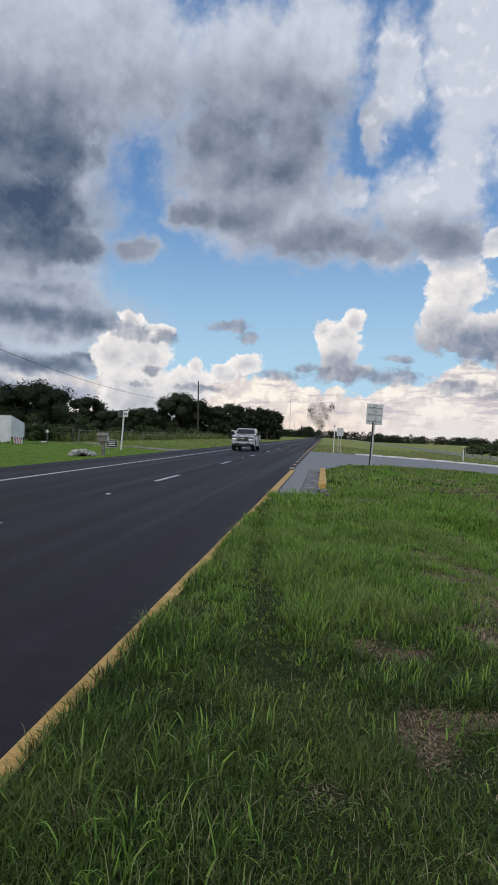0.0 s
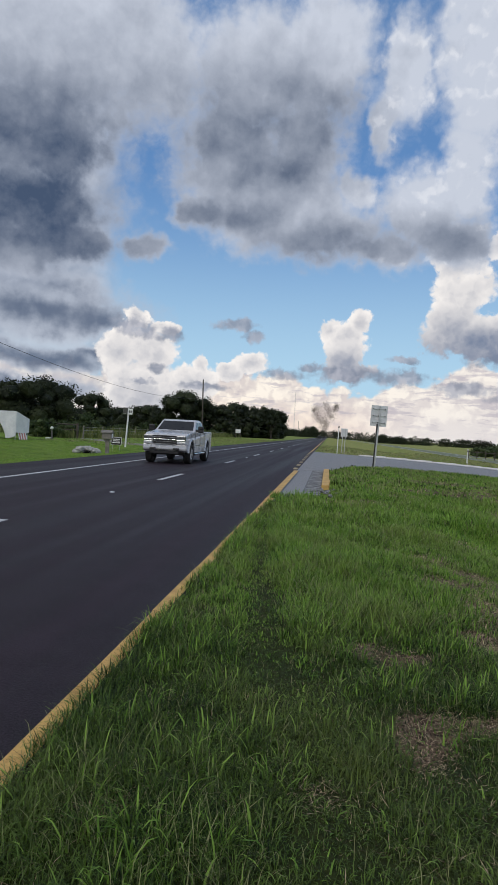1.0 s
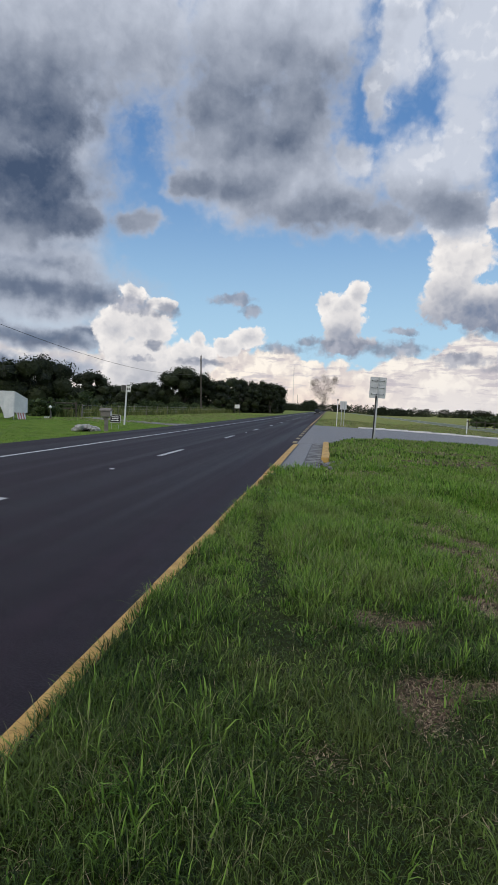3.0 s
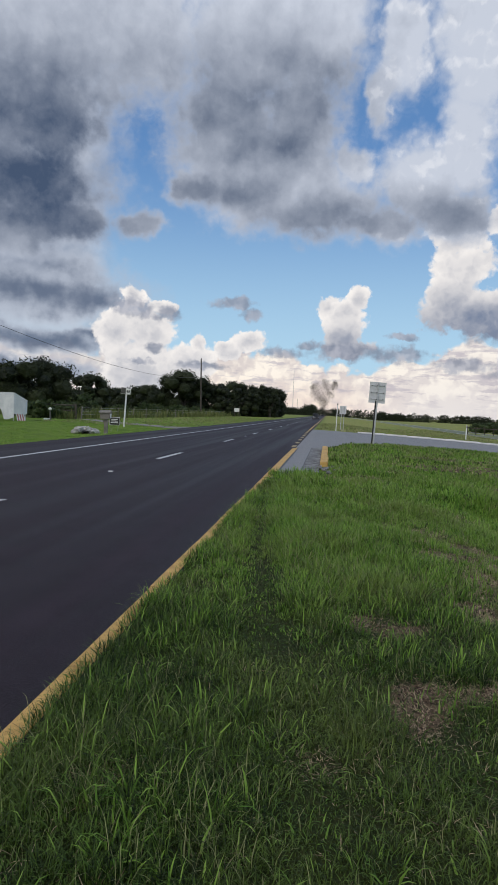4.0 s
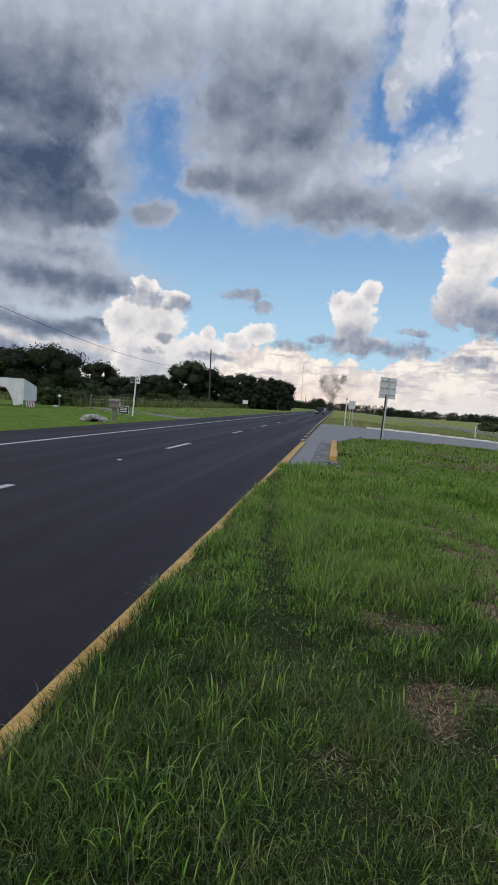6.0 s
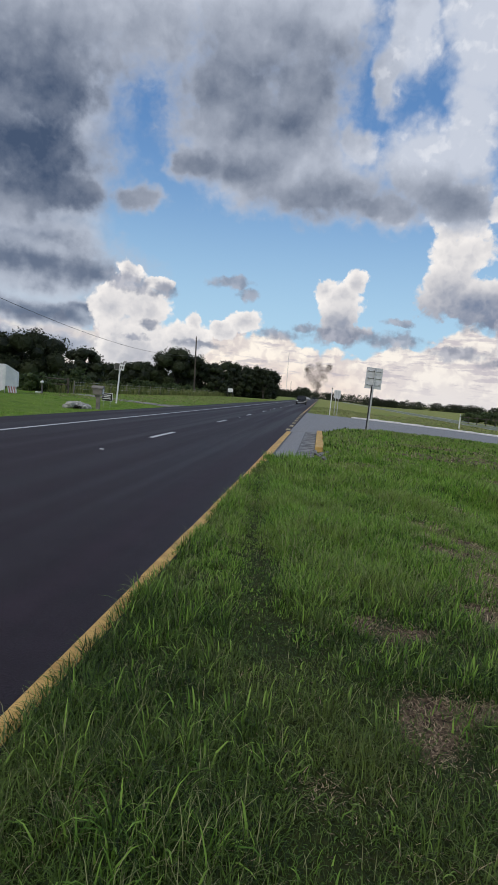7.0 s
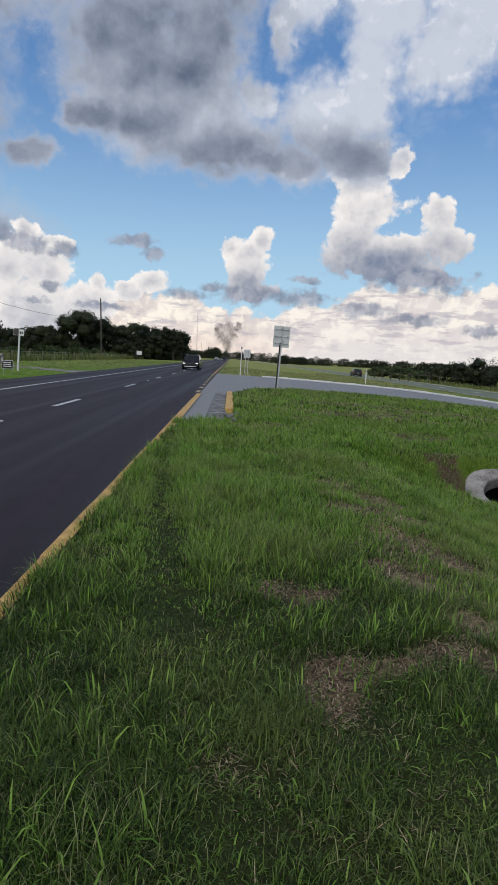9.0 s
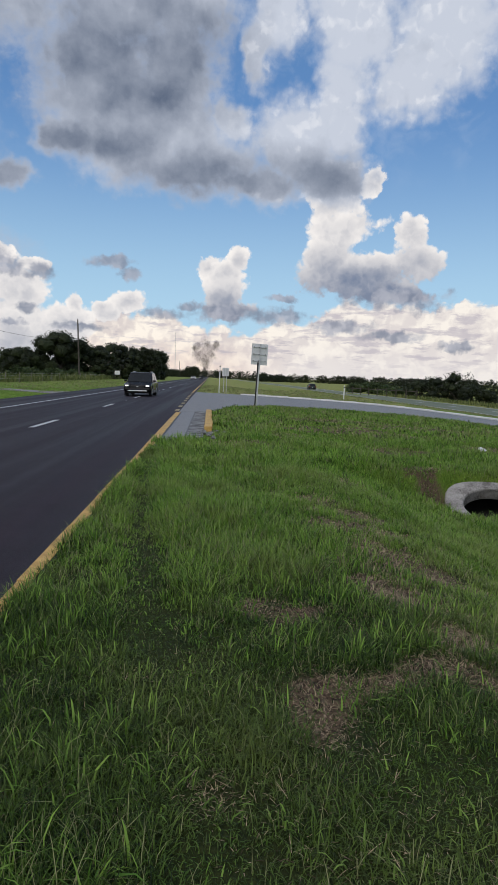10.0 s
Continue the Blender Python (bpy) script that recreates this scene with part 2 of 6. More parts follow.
def surface(name, dark, light, scale=3.0, fine=60.0, rough=0.7, metal=0.0, relief=0.2, dist=0.004, world=False, spec=0.5):
    """Two-scale mottled surface."""
    n = material(name, rough, metal, spec)
    p = n.pos if world else n.obj
    v = n.math("ADD", n.math("MULTIPLY", n.noise(p, scale, 4.0, 0.6)["Fac"], 0.65), n.math("MULTIPLY", n.noise(p, fine, 3.0, 0.6)["Fac"], 0.35))
    n.put(n.b.inputs["Base Color"], n.mix(n.ramp(v, 0.34, 0.66), (*dark, 1), (*light, 1)))
    n.put(n.b.inputs["Roughness"], n.ramp(v, 0.3, 0.7, rough - 0.08, rough + 0.08))
    if relief:
        bump(n, n.noise(p, fine, 3.0, 0.6)["Fac"], relief, dist)
    return n.m


def make_asphalt(name, base, tint):
    n = material(name, 0.9, 0.0, 0.19)
    grain = n.noise(n.pos, 75.0, 3.0, 0.85)["Fac"]
    mid = n.noise(n.pos, 2.2, 5.0, 0.6)["Fac"]
    lanes = n.noise(n.vec("MULTIPLY", n.pos, (1.3, 0.02, 0.0)), 1.0, 3.0, 0.5)["Fac"]
    v = n.math("ADD", n.math("MULTIPLY", grain, 0.66), n.math("ADD", n.math("MULTIPLY", mid, 0.12), n.math("MULTIPLY", lanes, 0.22)))
    n.put(n.b.inputs["Base Color"], n.mix(n.ramp(v, 0.38, 0.64), (*base, 1), (*tint, 1)))
    n.put(n.b.inputs["Roughness"], n.ramp(lanes, 0.35, 0.65, 0.56, 0.72))
    bump(n, grain, 0.7, 0.006)
    return n.m


ASPHALT = make_asphalt("fresh_asphalt", (0.0030, 0.0019, 0.0030), (0.041, 0.028, 0.040))
OLD_ASPHALT = make_asphalt("grey_asphalt", (0.17, 0.17, 0.175), (0.31, 0.31, 0.315))
FAR_ASPHALT = make_asphalt("worn_asphalt", (0.12, 0.14, 0.085), (0.18, 0.20, 0.13))
YELLOW = surface("yellow_road_paint", (0.42, 0.24, 0.06), (0.70, 0.45, 0.14), 4.0, 50.0, 0.7, world=True)
YELLOW_DIRTY = surface("weathered_yellow_paint", (0.30, 0.24, 0.13), (0.52, 0.42, 0.24), 3.0, 40.0, 0.75, world=True)
WHITE_PAINT = surface("white_road_paint", (0.42, 0.42, 0.42), (0.66, 0.66, 0.66), 5.0, 60.0, 0.6, world=True)
CONCRETE = surface("old_concrete", (0.10, 0.085, 0.085), (0.36, 0.335, 0.33), 2.2, 30.0, 0.85, relief=0.35, world=True)
APRON = surface("bleached_apron_concrete", (0.09, 0.078, 0.070), (0.42, 0.395, 0.375), 2.4, 30.0, 0.85, relief=0.35, world=True)
PALE_CONCRETE = surface("pale_concrete", (0.66, 0.65, 0.63), (0.84, 0.83, 0.81), 0.8, 20.0, 0.85, world=True)
DIRTY_CONCRETE = surface("stained_concrete", (0.015, 0.014, 0.013), (0.33, 0.325, 0.32), 2.6, 30.0, 0.85, relief=0.4, world=True)
# near-black concrete paints in the shade deep inside the pipes
PIPE_SHADE = surface("shaded_pipe_concrete", (0.010, 0.010, 0.010), (0.035, 0.032, 0.03), 3.0, 30.0, 0.8, world=True)
GALV = surface("galvanised_steel", (0.42, 0.43, 0.44), (0.60, 0.61, 0.62), 3.0, 50.0, 0.5, 0.25, 0.05)
BARE_ALU = surface("bare_aluminium_sheet", (0.55, 0.56, 0.57), (0.70, 0.71, 0.72), 3.0, 40.0, 0.55, 0.1, 0.03)
OLD_WOOD = surface("weathered_grey_wood", (0.13, 0.115, 0.10), (0.26, 0.24, 0.215), 4.0, 40.0, 0.85, relief=0.4)
POLE_WOOD = surface("creosoted_wood", (0.045, 0.037, 0.03), (0.10, 0.085, 0.07), 2.0, 30.0, 0.85, relief=0.4)
WHITE_ENAMEL = surface("white_enamel", (0.66, 0.66, 0.66), (0.80, 0.80, 0.80), 3.0, 30.0, 0.45, relief=0.02)
BLACK_PAINT = surface("black_paint", (0.012, 0.012, 0.013), (0.03, 0.03, 0.03), 3.0, 30.0, 0.5, relief=0.03)
CANVAS = surface("white_canvas", (0.62, 0.63, 0.66), (0.80, 0.80, 0.82), 1.2, 25.0, 0.8, relief=0.15, dist=0.01)
PINK_CLOTH = surface("faded_red_cloth", (0.42, 0.14, 0.13), (0.55, 0.24, 0.22), 6.0, 40.0, 0.85)
DARK_BOX = surface("dark_grey_plastic", (0.05, 0.048, 0.045), (0.10, 0.095, 0.09), 4.0, 30.0, 0.6)
PALE_RUBBLE = surface("bleached_broken_concrete", (0.20, 0.19, 0.18), (0.58, 0.57, 0.55), 5.0, 40.0, 0.85, relief=0.5)
RUBBLE = surface("broken_concrete", (0.07, 0.07, 0.07), (0.34, 0.33, 0.32), 6.0, 40.0, 0.85, relief=0.5)


def make_ground():
    """Turf: greens in patches, straw-coloured thatch and earth where the grass is thin, and near-black earth that
    paints the shade between near blades.
    """
    n = material("turf", 0.9, 0.0, 0.2)
    big = n.noise(n.pos, 0.12, 4.0, 0.55)["Fac"]
    mid = n.noise(n.pos, 0.9, 5.0, 0.6)["Fac"]
    fine = n.noise(n.pos, 30.0, 3.0, 0.7)["Fac"]
    blade = n.noise(n.vec("MULTIPLY", n.pos, (9.0, 2.5, 3.0)), 6.0, 3.0, 0.7)["Fac"]
    green = n.mix(n.ramp(mid, 0.3, 0.7), (0.115, 0.205, 0.020, 1), (0.215, 0.315, 0.042, 1))
    mown = n.add("ShaderNodeAttribute", attribute_name="mown").outputs["Fac"]
    hay = n.mix(n.ramp(mid, 0.3, 0.7), (0.27, 0.285, 0.070, 1), (0.39, 0.375, 0.125, 1))
    green = n.mix(n.math("MULTIPLY", mown, n.ramp(big, 0.30, 0.62, 0.45, 1.0)), green, hay)
    green = n.mix(n.ramp(blade, 0.35, 0.65), n.mix(0.30, green, (0.02, 0.035, 0.008, 1)), green)
    straw = n.mix(n.ramp(fine, 0.35, 0.65), (0.045, 0.028, 0.018, 1), (0.19, 0.128, 0.082, 1))
    bare = n.add("ShaderNodeAttribute", attribute_name="bare").outputs["Fac"]
    shaded_soil = n.add("ShaderNodeAttribute", attribute_name="shaded_soil").outputs["Fac"]
    # near-black earth tones also paint in the shade between the near blades
    green = n.mix(shaded_soil, green, n.mix(n.ramp(fine, 0.35, 0.65), (0.008, 0.011, 0.003, 1), (0.030, 0.032, 0.011, 1)))
    n.put(n.b.inputs["Base Color"], n.mix(n.ramp(n.math("MULTIPLY_ADD", n.math("SUBTRACT", fine, 0.5), 0.8, bare), 0.3, 0.75), green, straw))
    bump(n, n.math("ADD", blade, fine), 0.8, 0.05)
    return n.m


TURF = make_ground()


def make_leafy(name, dark, light, trans=0.25, scale=1.0, rough=0.6, patch=None):
    n = material(name, rough, 0.0, 0.25)
    r = n.add("ShaderNodeNewGeometry").outputs["Random Per Island"]
    v = n.math("ADD", n.math("MULTIPLY", r, 0.6), n.math("MULTIPLY", n.noise(n.pos, scale, 3.0, 0.6)["Fac"], 0.5))
    c = n.mix(n.ramp(v, 0.25, 0.85), (*dark, 1), (*light, 1))
    if patch:
        c = n.mix(n.ramp(n.noise(n.pos, 0.55, 4.0, 0.6)["Fac"], 0.42, 0.68, 0.0, 0.75), c, n.mix(r, (*[q * 0.6 for q in patch], 1), (*patch, 1)))
    n.put(n.b.inputs["Base Color"], c)
    t = n.add("ShaderNodeBsdfTranslucent", c)
    k = n.add("ShaderNodeMixShader", trans, n.b.outputs[0], t.outputs[0])
    n.put(n.o.inputs[0], k.outputs[0])
    return n.m


# grass in two copies: dark with shade painted in, bright as if lit
SHADED_BLADE = make_leafy("shaded_grass_blades", (0.006, 0.018, 0.003), (0.100, 0.178, 0.027), 0.18, 1.5, 0.55, (0.18, 0.235, 0.055))
LIT_LUSH = make_leafy("lit_lush_grass_blades", (0.092, 0.21, 0.022), (0.30, 0.48, 0.080), 0.38, 1.5, 0.5, (0.33, 0.42, 0.11))
STRAW = make_leafy("dry_straw", (0.10, 0.066, 0.042), (0.58, 0.44, 0.29), 0.15, 2.0, 0.7)
PALE_BLADE = make_leafy("pale_seeding_grass", (0.17, 0.19, 0.075), (0.36, 0.36, 0.17), 0.3, 0.8, 0.55)
OAK_LEAF = make_leafy("oak_leaves", (0.010, 0.016, 0.007), (0.036, 0.048, 0.018), 0.15, 0.25)
SHRUB_LEAF = make_leafy("shrub_leaves", (0.025, 0.045, 0.014), (0.075, 0.105, 0.035), 0.2, 0.4)
WEED = make_leafy("tall_weeds", (0.07, 0.10, 0.028), (0.22, 0.24, 0.085), 0.25, 0.4)
BARK = surface("oak_bark", (0.035, 0.03, 0.026), (0.085, 0.075, 0.065), 3.0, 25.0, 0.9, relief=0.5)


# ---- mesh helpers ----
def mesh_of(name, bm, mat):
    me = bpy.data.meshes.new(name)
    bm.to_mesh(me)
    bm.free()
    for m in (mat if isinstance(mat, (list, tuple)) else [mat]):
        me.materials.append(m)
    return me


def part(name, bm, mat, parent=None, label="", smooth=False, at=None):
    """Link a bmesh as one object, under a thing or part if given."""
    me = mesh_of(name, bm, mat)
    if smooth:
        me.shade_smooth()
    ob = new(name, me)
    if parent is not None:
        ob.parent = parent
    if at is not None:
        ob.matrix_basis = at
    if label:
        tagged(ob, label)
    return ob


def thing(name, m, label, category, group="", kind=""):
    ob = new(name)
    ob.empty_display_size = 0.2
    ob.matrix_basis = m
    return tagged(ob, label, category, group, kind)


def box(bm, x0, x1, y0, y1, z0, z1, bevel=0.0):
    r = bmesh.ops.create_cube(bm, size=1.0, matrix=Matrix.LocRotScale(((x0 + x1) / 2, (y0 + y1) / 2, (z0 + z1) / 2), None, (x1 - x0, y1 - y0, z1 - z0)))
    if bevel:
        es = {e for v in r["verts"] for e in v.link_edges}
        bmesh.ops.bevel(bm, geom=list(es), offset=bevel, segments=2, affect="EDGES", profile=0.5)
    return bm


def boxed(*args, **kw):
    return box(bmesh.new(), *args, **kw)


def tube(bm, a, b, r0, r1=None, sides=10):
    """A tapered closed tube from a to b."""
    a, b = Vector(a), Vector(b)
    q = (b - a).to_track_quat("Z", "Y").to_matrix().to_4x4()
    bmesh.ops.create_cone(bm, cap_ends=True, segments=sides, radius1=r0, radius2=r0 if r1 is None else r1, depth=(b - a).length,
                          matrix=Matrix.Translation((a + b) / 2) @ q)
    return bm


def tubed(*args, **kw):
    return tube(bmesh.new(), *args, **kw)


def lathe(profile, sides=24, axis="X"):
    """Turn (radius, along) pairs round an axis into a closed ring."""
    bm = bmesh.new()
    rings = []
    for k in range(sides):
        a = 2 * math.pi * k / sides
        c, s = math.cos(a), math.sin(a)
        rings.append([bm.verts.new((h, r * c, r * s) if axis == "X" else (r * c, r * s, h)) for r, h in profile])
    for k in range(sides):
        u, v = rings[k], rings[(k + 1) % sides]
        for i in range(len(profile) - 1):
            bm.faces.new((u[i], u[i + 1], v[i + 1], v[i]))
    bmesh.ops.recalc_face_normals(bm, faces=bm.faces)
    return bm


def prism(poly, x0, x1, bevel=0.0, segs=2):
    """A side outline of (y, z) pairs, drawn out from x0 to x1."""
    bm = bmesh.new()
    u = [bm.verts.new((x0, y, z)) for y, z in poly]
    v = [bm.verts.new((x1, y, z)) for y, z in poly]
    k = len(poly)
    bm.faces.new(u), bm.faces.new(v[::-1])
    for i in range(k):
        bm.faces.new((u[i], u[(i + 1) % k], v[(i + 1) % k], v[i]))
    bmesh.ops.recalc_face_normals(bm, faces=bm.faces)
    if bevel:
        bmesh.ops.bevel(bm, geom=[e for e in bm.edges if e.calc_face_angle(0) > 0.6], offset=bevel, segments=segs, affect="EDGES", profile=0.5)
    return bm


def smooth01(v, a, b):
    t = np.clip((np.asarray(v, float) - a) / (b - a), 0, 1)
    return t * t * (3 - 2 * t)


def raw_mesh(name, verts, faces_loops, sizes, mat, uniform=None):
    """A mesh from flat numpy arrays."""
    me = bpy.data.meshes.new(name)
    me.vertices.add(len(verts))
    me.vertices.foreach_set("co", np.ascontiguousarray(verts, np.float32).ravel())
    me.loops.add(len(faces_loops))
    me.loops.foreach_set("vertex_index", np.ascontiguousarray(faces_loops, np.int32))
    starts = np.concatenate(([0], np.cumsum(sizes)[:-1])).astype(np.int32)
    me.polygons.add(len(sizes))
    me.polygons.foreach_set("loop_start", starts)
    me.update(calc_edges=True)
    me.materials.append(mat)
    return me


# ---- ground ----
EDGE_IN, EDGE_OUT = -1.17, -11.15            # the carriageway's asphalt
DASH_X, WHITE_X, YELLOW_X = -4.82, -8.52, -1.245
NEAR_EDGE = [(0.25, 27.6), (0.9, 33.0), (2.5, 36.6), (5.5, 37.4), (9.6, 36.6), (12.0, 33.6), (13.4, 29.6), (13.9, 22.0), (14.0, -30.0)]
FAR_EDGE = [(-1.2, 62.0), (0.4, 59.5), (2.9, 58.5), (6.5, 56.6), (10.2, 54.2), (13.2, 50.6), (15.0, 44.0), (16.0, 35.4), (16.6, 22.0), (16.7, -30.0)]
BARE = [(0.72, 4.17, 0.20, 0.16), (0.45, 4.35, 0.16, 0.14), (0.65, 2.85, 0.13, 0.36), (0.80, 3.22, 0.14, 0.10), (1.0, 3.22, 0.24, 0.11), (1.40, 3.40, 0.30, 0.16), (1.60, 3.25, 0.26, 0.13),
        (1.42, 4.95, 0.24, 0.18), (1.55, 4.68, 0.22, 0.18), (1.52, 8.35, 0.35, 0.30), (1.92, 7.68, 0.40, 0.25), (2.05, 6.8, 0.50, 0.30), (1.45, 6.9, 0.38, 0.20), (1.6, 5.95, 0.42, 0.22), (1.9, 5.5, 0.45, 0.30),
        (1.72, 3.9, 0.20, 0.20), (1.68, 4.4, 0.16, 0.15), (0.18, 2.31, 0.14, 0.10), (-0.72, 2.07, 0.10, 0.09), (0.75, 14.9, 0.7, 1.0), (4.7, 12.9, 0.40, 0.55), (4.75, 13.6, 0.5, 0.4)]
BARE_FAR = [(2.2, 18.0, 1.0, 0.9), (4.6, 21.0, 1.8, 1.6), (4.9, 13.6, 0.35, 0.6), (7.6, 24.0, 2.2, 1.5), (2.6, 11.0, 0.5, 0.6), (5.0, 26.0, 2.6, 1.2), (3.2, 9.6, 0.5, 0.5), (5.0, 16.4, 0.8, 0.9), (8.0, 17.6, 0.9, 0.6)]


def bareness(x, y):
    """How far the turf is worn to thatch, 0 to 1."""
    x, y = np.asarray(x, float), np.asarray(y, float)
    wob = 0.25 * np.sin(5.1 * x + 2.3 * y) + 0.2 * np.sin(-3.7 * x + 6.1 * y + 1.0) + 0.16 * np.sin(13.0 * x - 9.0 * y) + 0.14 * np.sin(21.0 * x + 17.0 * y)
    v = np.zeros_like(x)
    for a, b, ra, rb in BARE + BARE_FAR:
        grow = 1.3 if b > 4.6 else 1.05
        d = np.hypot((x - a) / (ra * grow), (y - b) / (rb * grow)) + wob
        v = np.maximum(v, (1.0 if b < 12 else 0.75) * (1 - smooth01(d, 0.45, 1.35)))
    # thin dry growth scattered down the edge of the ditch
    strew = 0.55 * np.exp(-((x - 1.75) / 0.6) ** 2) * smooth01(y, 3.4, 4.6) * (1 - smooth01(y, 8.5, 10.5))
    return np.maximum(v, np.clip(strew * (0.75 + 1.3 * wob), 0, 1))


def ground_z(x, y):
    """Height of the turf: a ditch in the median that a culvert drains, a shallow swale beyond the far shoulder."""
    x, y = np.asarray(x, float), np.asarray(y, float)
    fall = -0.028 * np.clip(x - 1.0, 0, 15.8) - 0.76 * smooth01(x, 16.8, 25.2)
    fall = fall - 2.2 * smooth01(x, 33.6, 58.0)
    ditch = smooth01(x, 1.3, 5.2) * (1 - smooth01(x, 6.0, 10.5)) * (1 - 0.72 * smooth01(y, 12.5, 13.7) - 0.28 * smooth01(y, 13.6, 22.0)) * 0.80
    swale = smooth01(x, 2.0, 9.0) * (1 - smooth01(x, 9.5, 17.0)) * smooth01(y, 60.0, 85.0) * 0.25
    left = -0.28 * smooth01(-x, 11.2, 15.0) * (1 - smooth01(-x, 15.5, 21.0)) * (1 - smooth01(y, 42.0, 47.0)) + 0.15 * smooth01(-x, 20.0, 45.0)
    bump_ = 0.02 * np.sin(1.9 * x + 0.7 * y) * np.sin(1.3 * y - 0.6 * x) * smooth01(np.abs(x + 6.1), 5.2, 7.0)
    ditch = ditch + 0.60 * np.exp(-((x - 5.78) / 0.85) ** 4 - ((y - 12.95) / 0.55) ** 4) + 0.22 * np.exp(-((x - 5.7) / 0.9) ** 2 - ((y - 11.9) / 0.6) ** 2)
    z = fall - ditch - swale + left + bump_ - 0.02
    road = ((x > EDGE_OUT - 0.02) & (x < EDGE_IN + 0.02))
    return np.where(road, -0.08, z)


def spread(lo, hi, step, out, grow=1.25):
    v = list(np.arange(lo, hi + step / 2, step))
    s = step
    while v[-1] < out:
        s *= grow
        v.append(v[-1] + s)
    s = step
    while v[0] > -out:
        s *= grow
        v.insert(0, v[0] - s)
    return v


def make_terrain():
    xs = sorted([v for v in spread(-1.4, 19.0, 0.2, 4200) if not (-13.5 < v < -1.19)] + [EDGE_IN - 0.03, EDGE_IN + 0.03, EDGE_OUT - 0.03, EDGE_OUT + 0.03, -12.0, -12.8, -8.0, -5.0] + list(np.arange(-30, -13, 1.0)))
    ys = spread(0.0, 26.0, 0.2, 4200)
    X, Y = np.meshgrid(xs, ys)
    Z = ground_z(X, Y)
    nx, ny = len(xs), len(ys)
    idx = np.arange(nx * ny).reshape(ny, nx)
    quads = np.stack([idx[:-1, :-1], idx[:-1, 1:], idx[1:, 1:], idx[1:, :-1]], -1).reshape(-1, 4)
    # the culvert's mouth is open: no turf over it
    mx, my = X[:-1, :-1] + 0.1, Y[:-1, :-1] + 0.1
    open_ = np.hypot((mx - 6.08) / 0.74, (my - 12.95) / 0.42) < 1.0
    quads = quads[~open_.ravel()]
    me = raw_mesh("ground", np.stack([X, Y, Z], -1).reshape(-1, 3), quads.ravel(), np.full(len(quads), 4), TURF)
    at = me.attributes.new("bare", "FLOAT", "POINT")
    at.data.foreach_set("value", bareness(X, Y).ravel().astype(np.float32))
    # where near blades stand, the earth is darkened for the shade among them
    at = me.attributes.new("shaded_soil", "FLOAT", "POINT")
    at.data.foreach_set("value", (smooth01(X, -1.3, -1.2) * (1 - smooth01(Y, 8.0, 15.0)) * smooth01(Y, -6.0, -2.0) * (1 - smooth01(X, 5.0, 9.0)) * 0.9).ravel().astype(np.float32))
    at = me.attributes.new("mown", "FLOAT", "POINT")
    at.data.foreach_set("value", np.maximum(smooth01(X, -2.0, 0.0) * smooth01(Y, 44.0, 58.0), 0.55 * smooth01(-X, 10.0, 13.0) * smooth01(Y, 60.0, 90.0)).ravel().astype(np.float32))
    me.shade_smooth()
    return tagged(new("ground", me), "uneven roadside turf with worn straw-coloured patches", "grass", kind="structure")


make_terrain()


def strip(poly, z=0.0, thick=0.05, sag=False):
    """A flat slab with the outline poly; with sag it follows the fall of the median."""
    bm = bmesh.new()
    zz = (lambda x, y: -0.028 * min(max(x - 1.0, 0), 18) + z) if sag else (lambda x, y: z)
    top = [bm.verts.new((x, y, zz(x, y))) for x, y in poly]
    low = [bm.verts.new((x, y, zz(x, y) - thick)) for x, y in poly]
    k = len(poly)
    bm.faces.new(top)
    for i in range(k):
        bm.faces.new((top[i], low[i], low[(i + 1) % k], top[(i + 1) % k]))
    bmesh.ops.recalc_face_normals(bm, faces=bm.faces)
    bmesh.ops.triangulate(bm, faces=[f for f in bm.faces if len(f.verts) > 4])
    return bm


road = tagged(part("road", strip([(EDGE_OUT, -300), (EDGE_IN, -300), (EDGE_IN, 4000), (EDGE_OUT, 4000)], 0.0, 0.1), ASPHALT), "smooth dark freshly laid asphalt carriageway", "road", kind="structure")
far_road = tagged(part("far_road", strip([(25.5, -300), (33.0, -300), (33.0, 4000), (25.5, 4000)], -1.212, 0.1), FAR_ASPHALT), "worn grey opposite carriageway beyond the median", "road", kind="structure")


def refined(edge, step=0.8):
    out = []
    for (a, b), (c, d) in zip(edge[:-1], edge[1:]):
        k = max(1, int(math.hypot(c - a, d - b) / step))
        out += [(a + (c - a) * i / k, b + (d - b) * i / k) for i in range(k)]
    return out + [edge[-1]]


def rounded(edge, rounds=2):
    """Round a polyline's corners off."""
    for _ in range(rounds):
        new_edge = [edge[0]]
        for (a, b), (c, d) in zip(edge[:-1], edge[1:]):
            new_edge += [(a * .75 + c * .25, b * .75 + d * .25), (a * .25 + c * .75, b * .25 + d * .75)]
        edge = new_edge + [edge[-1]]
    return edge


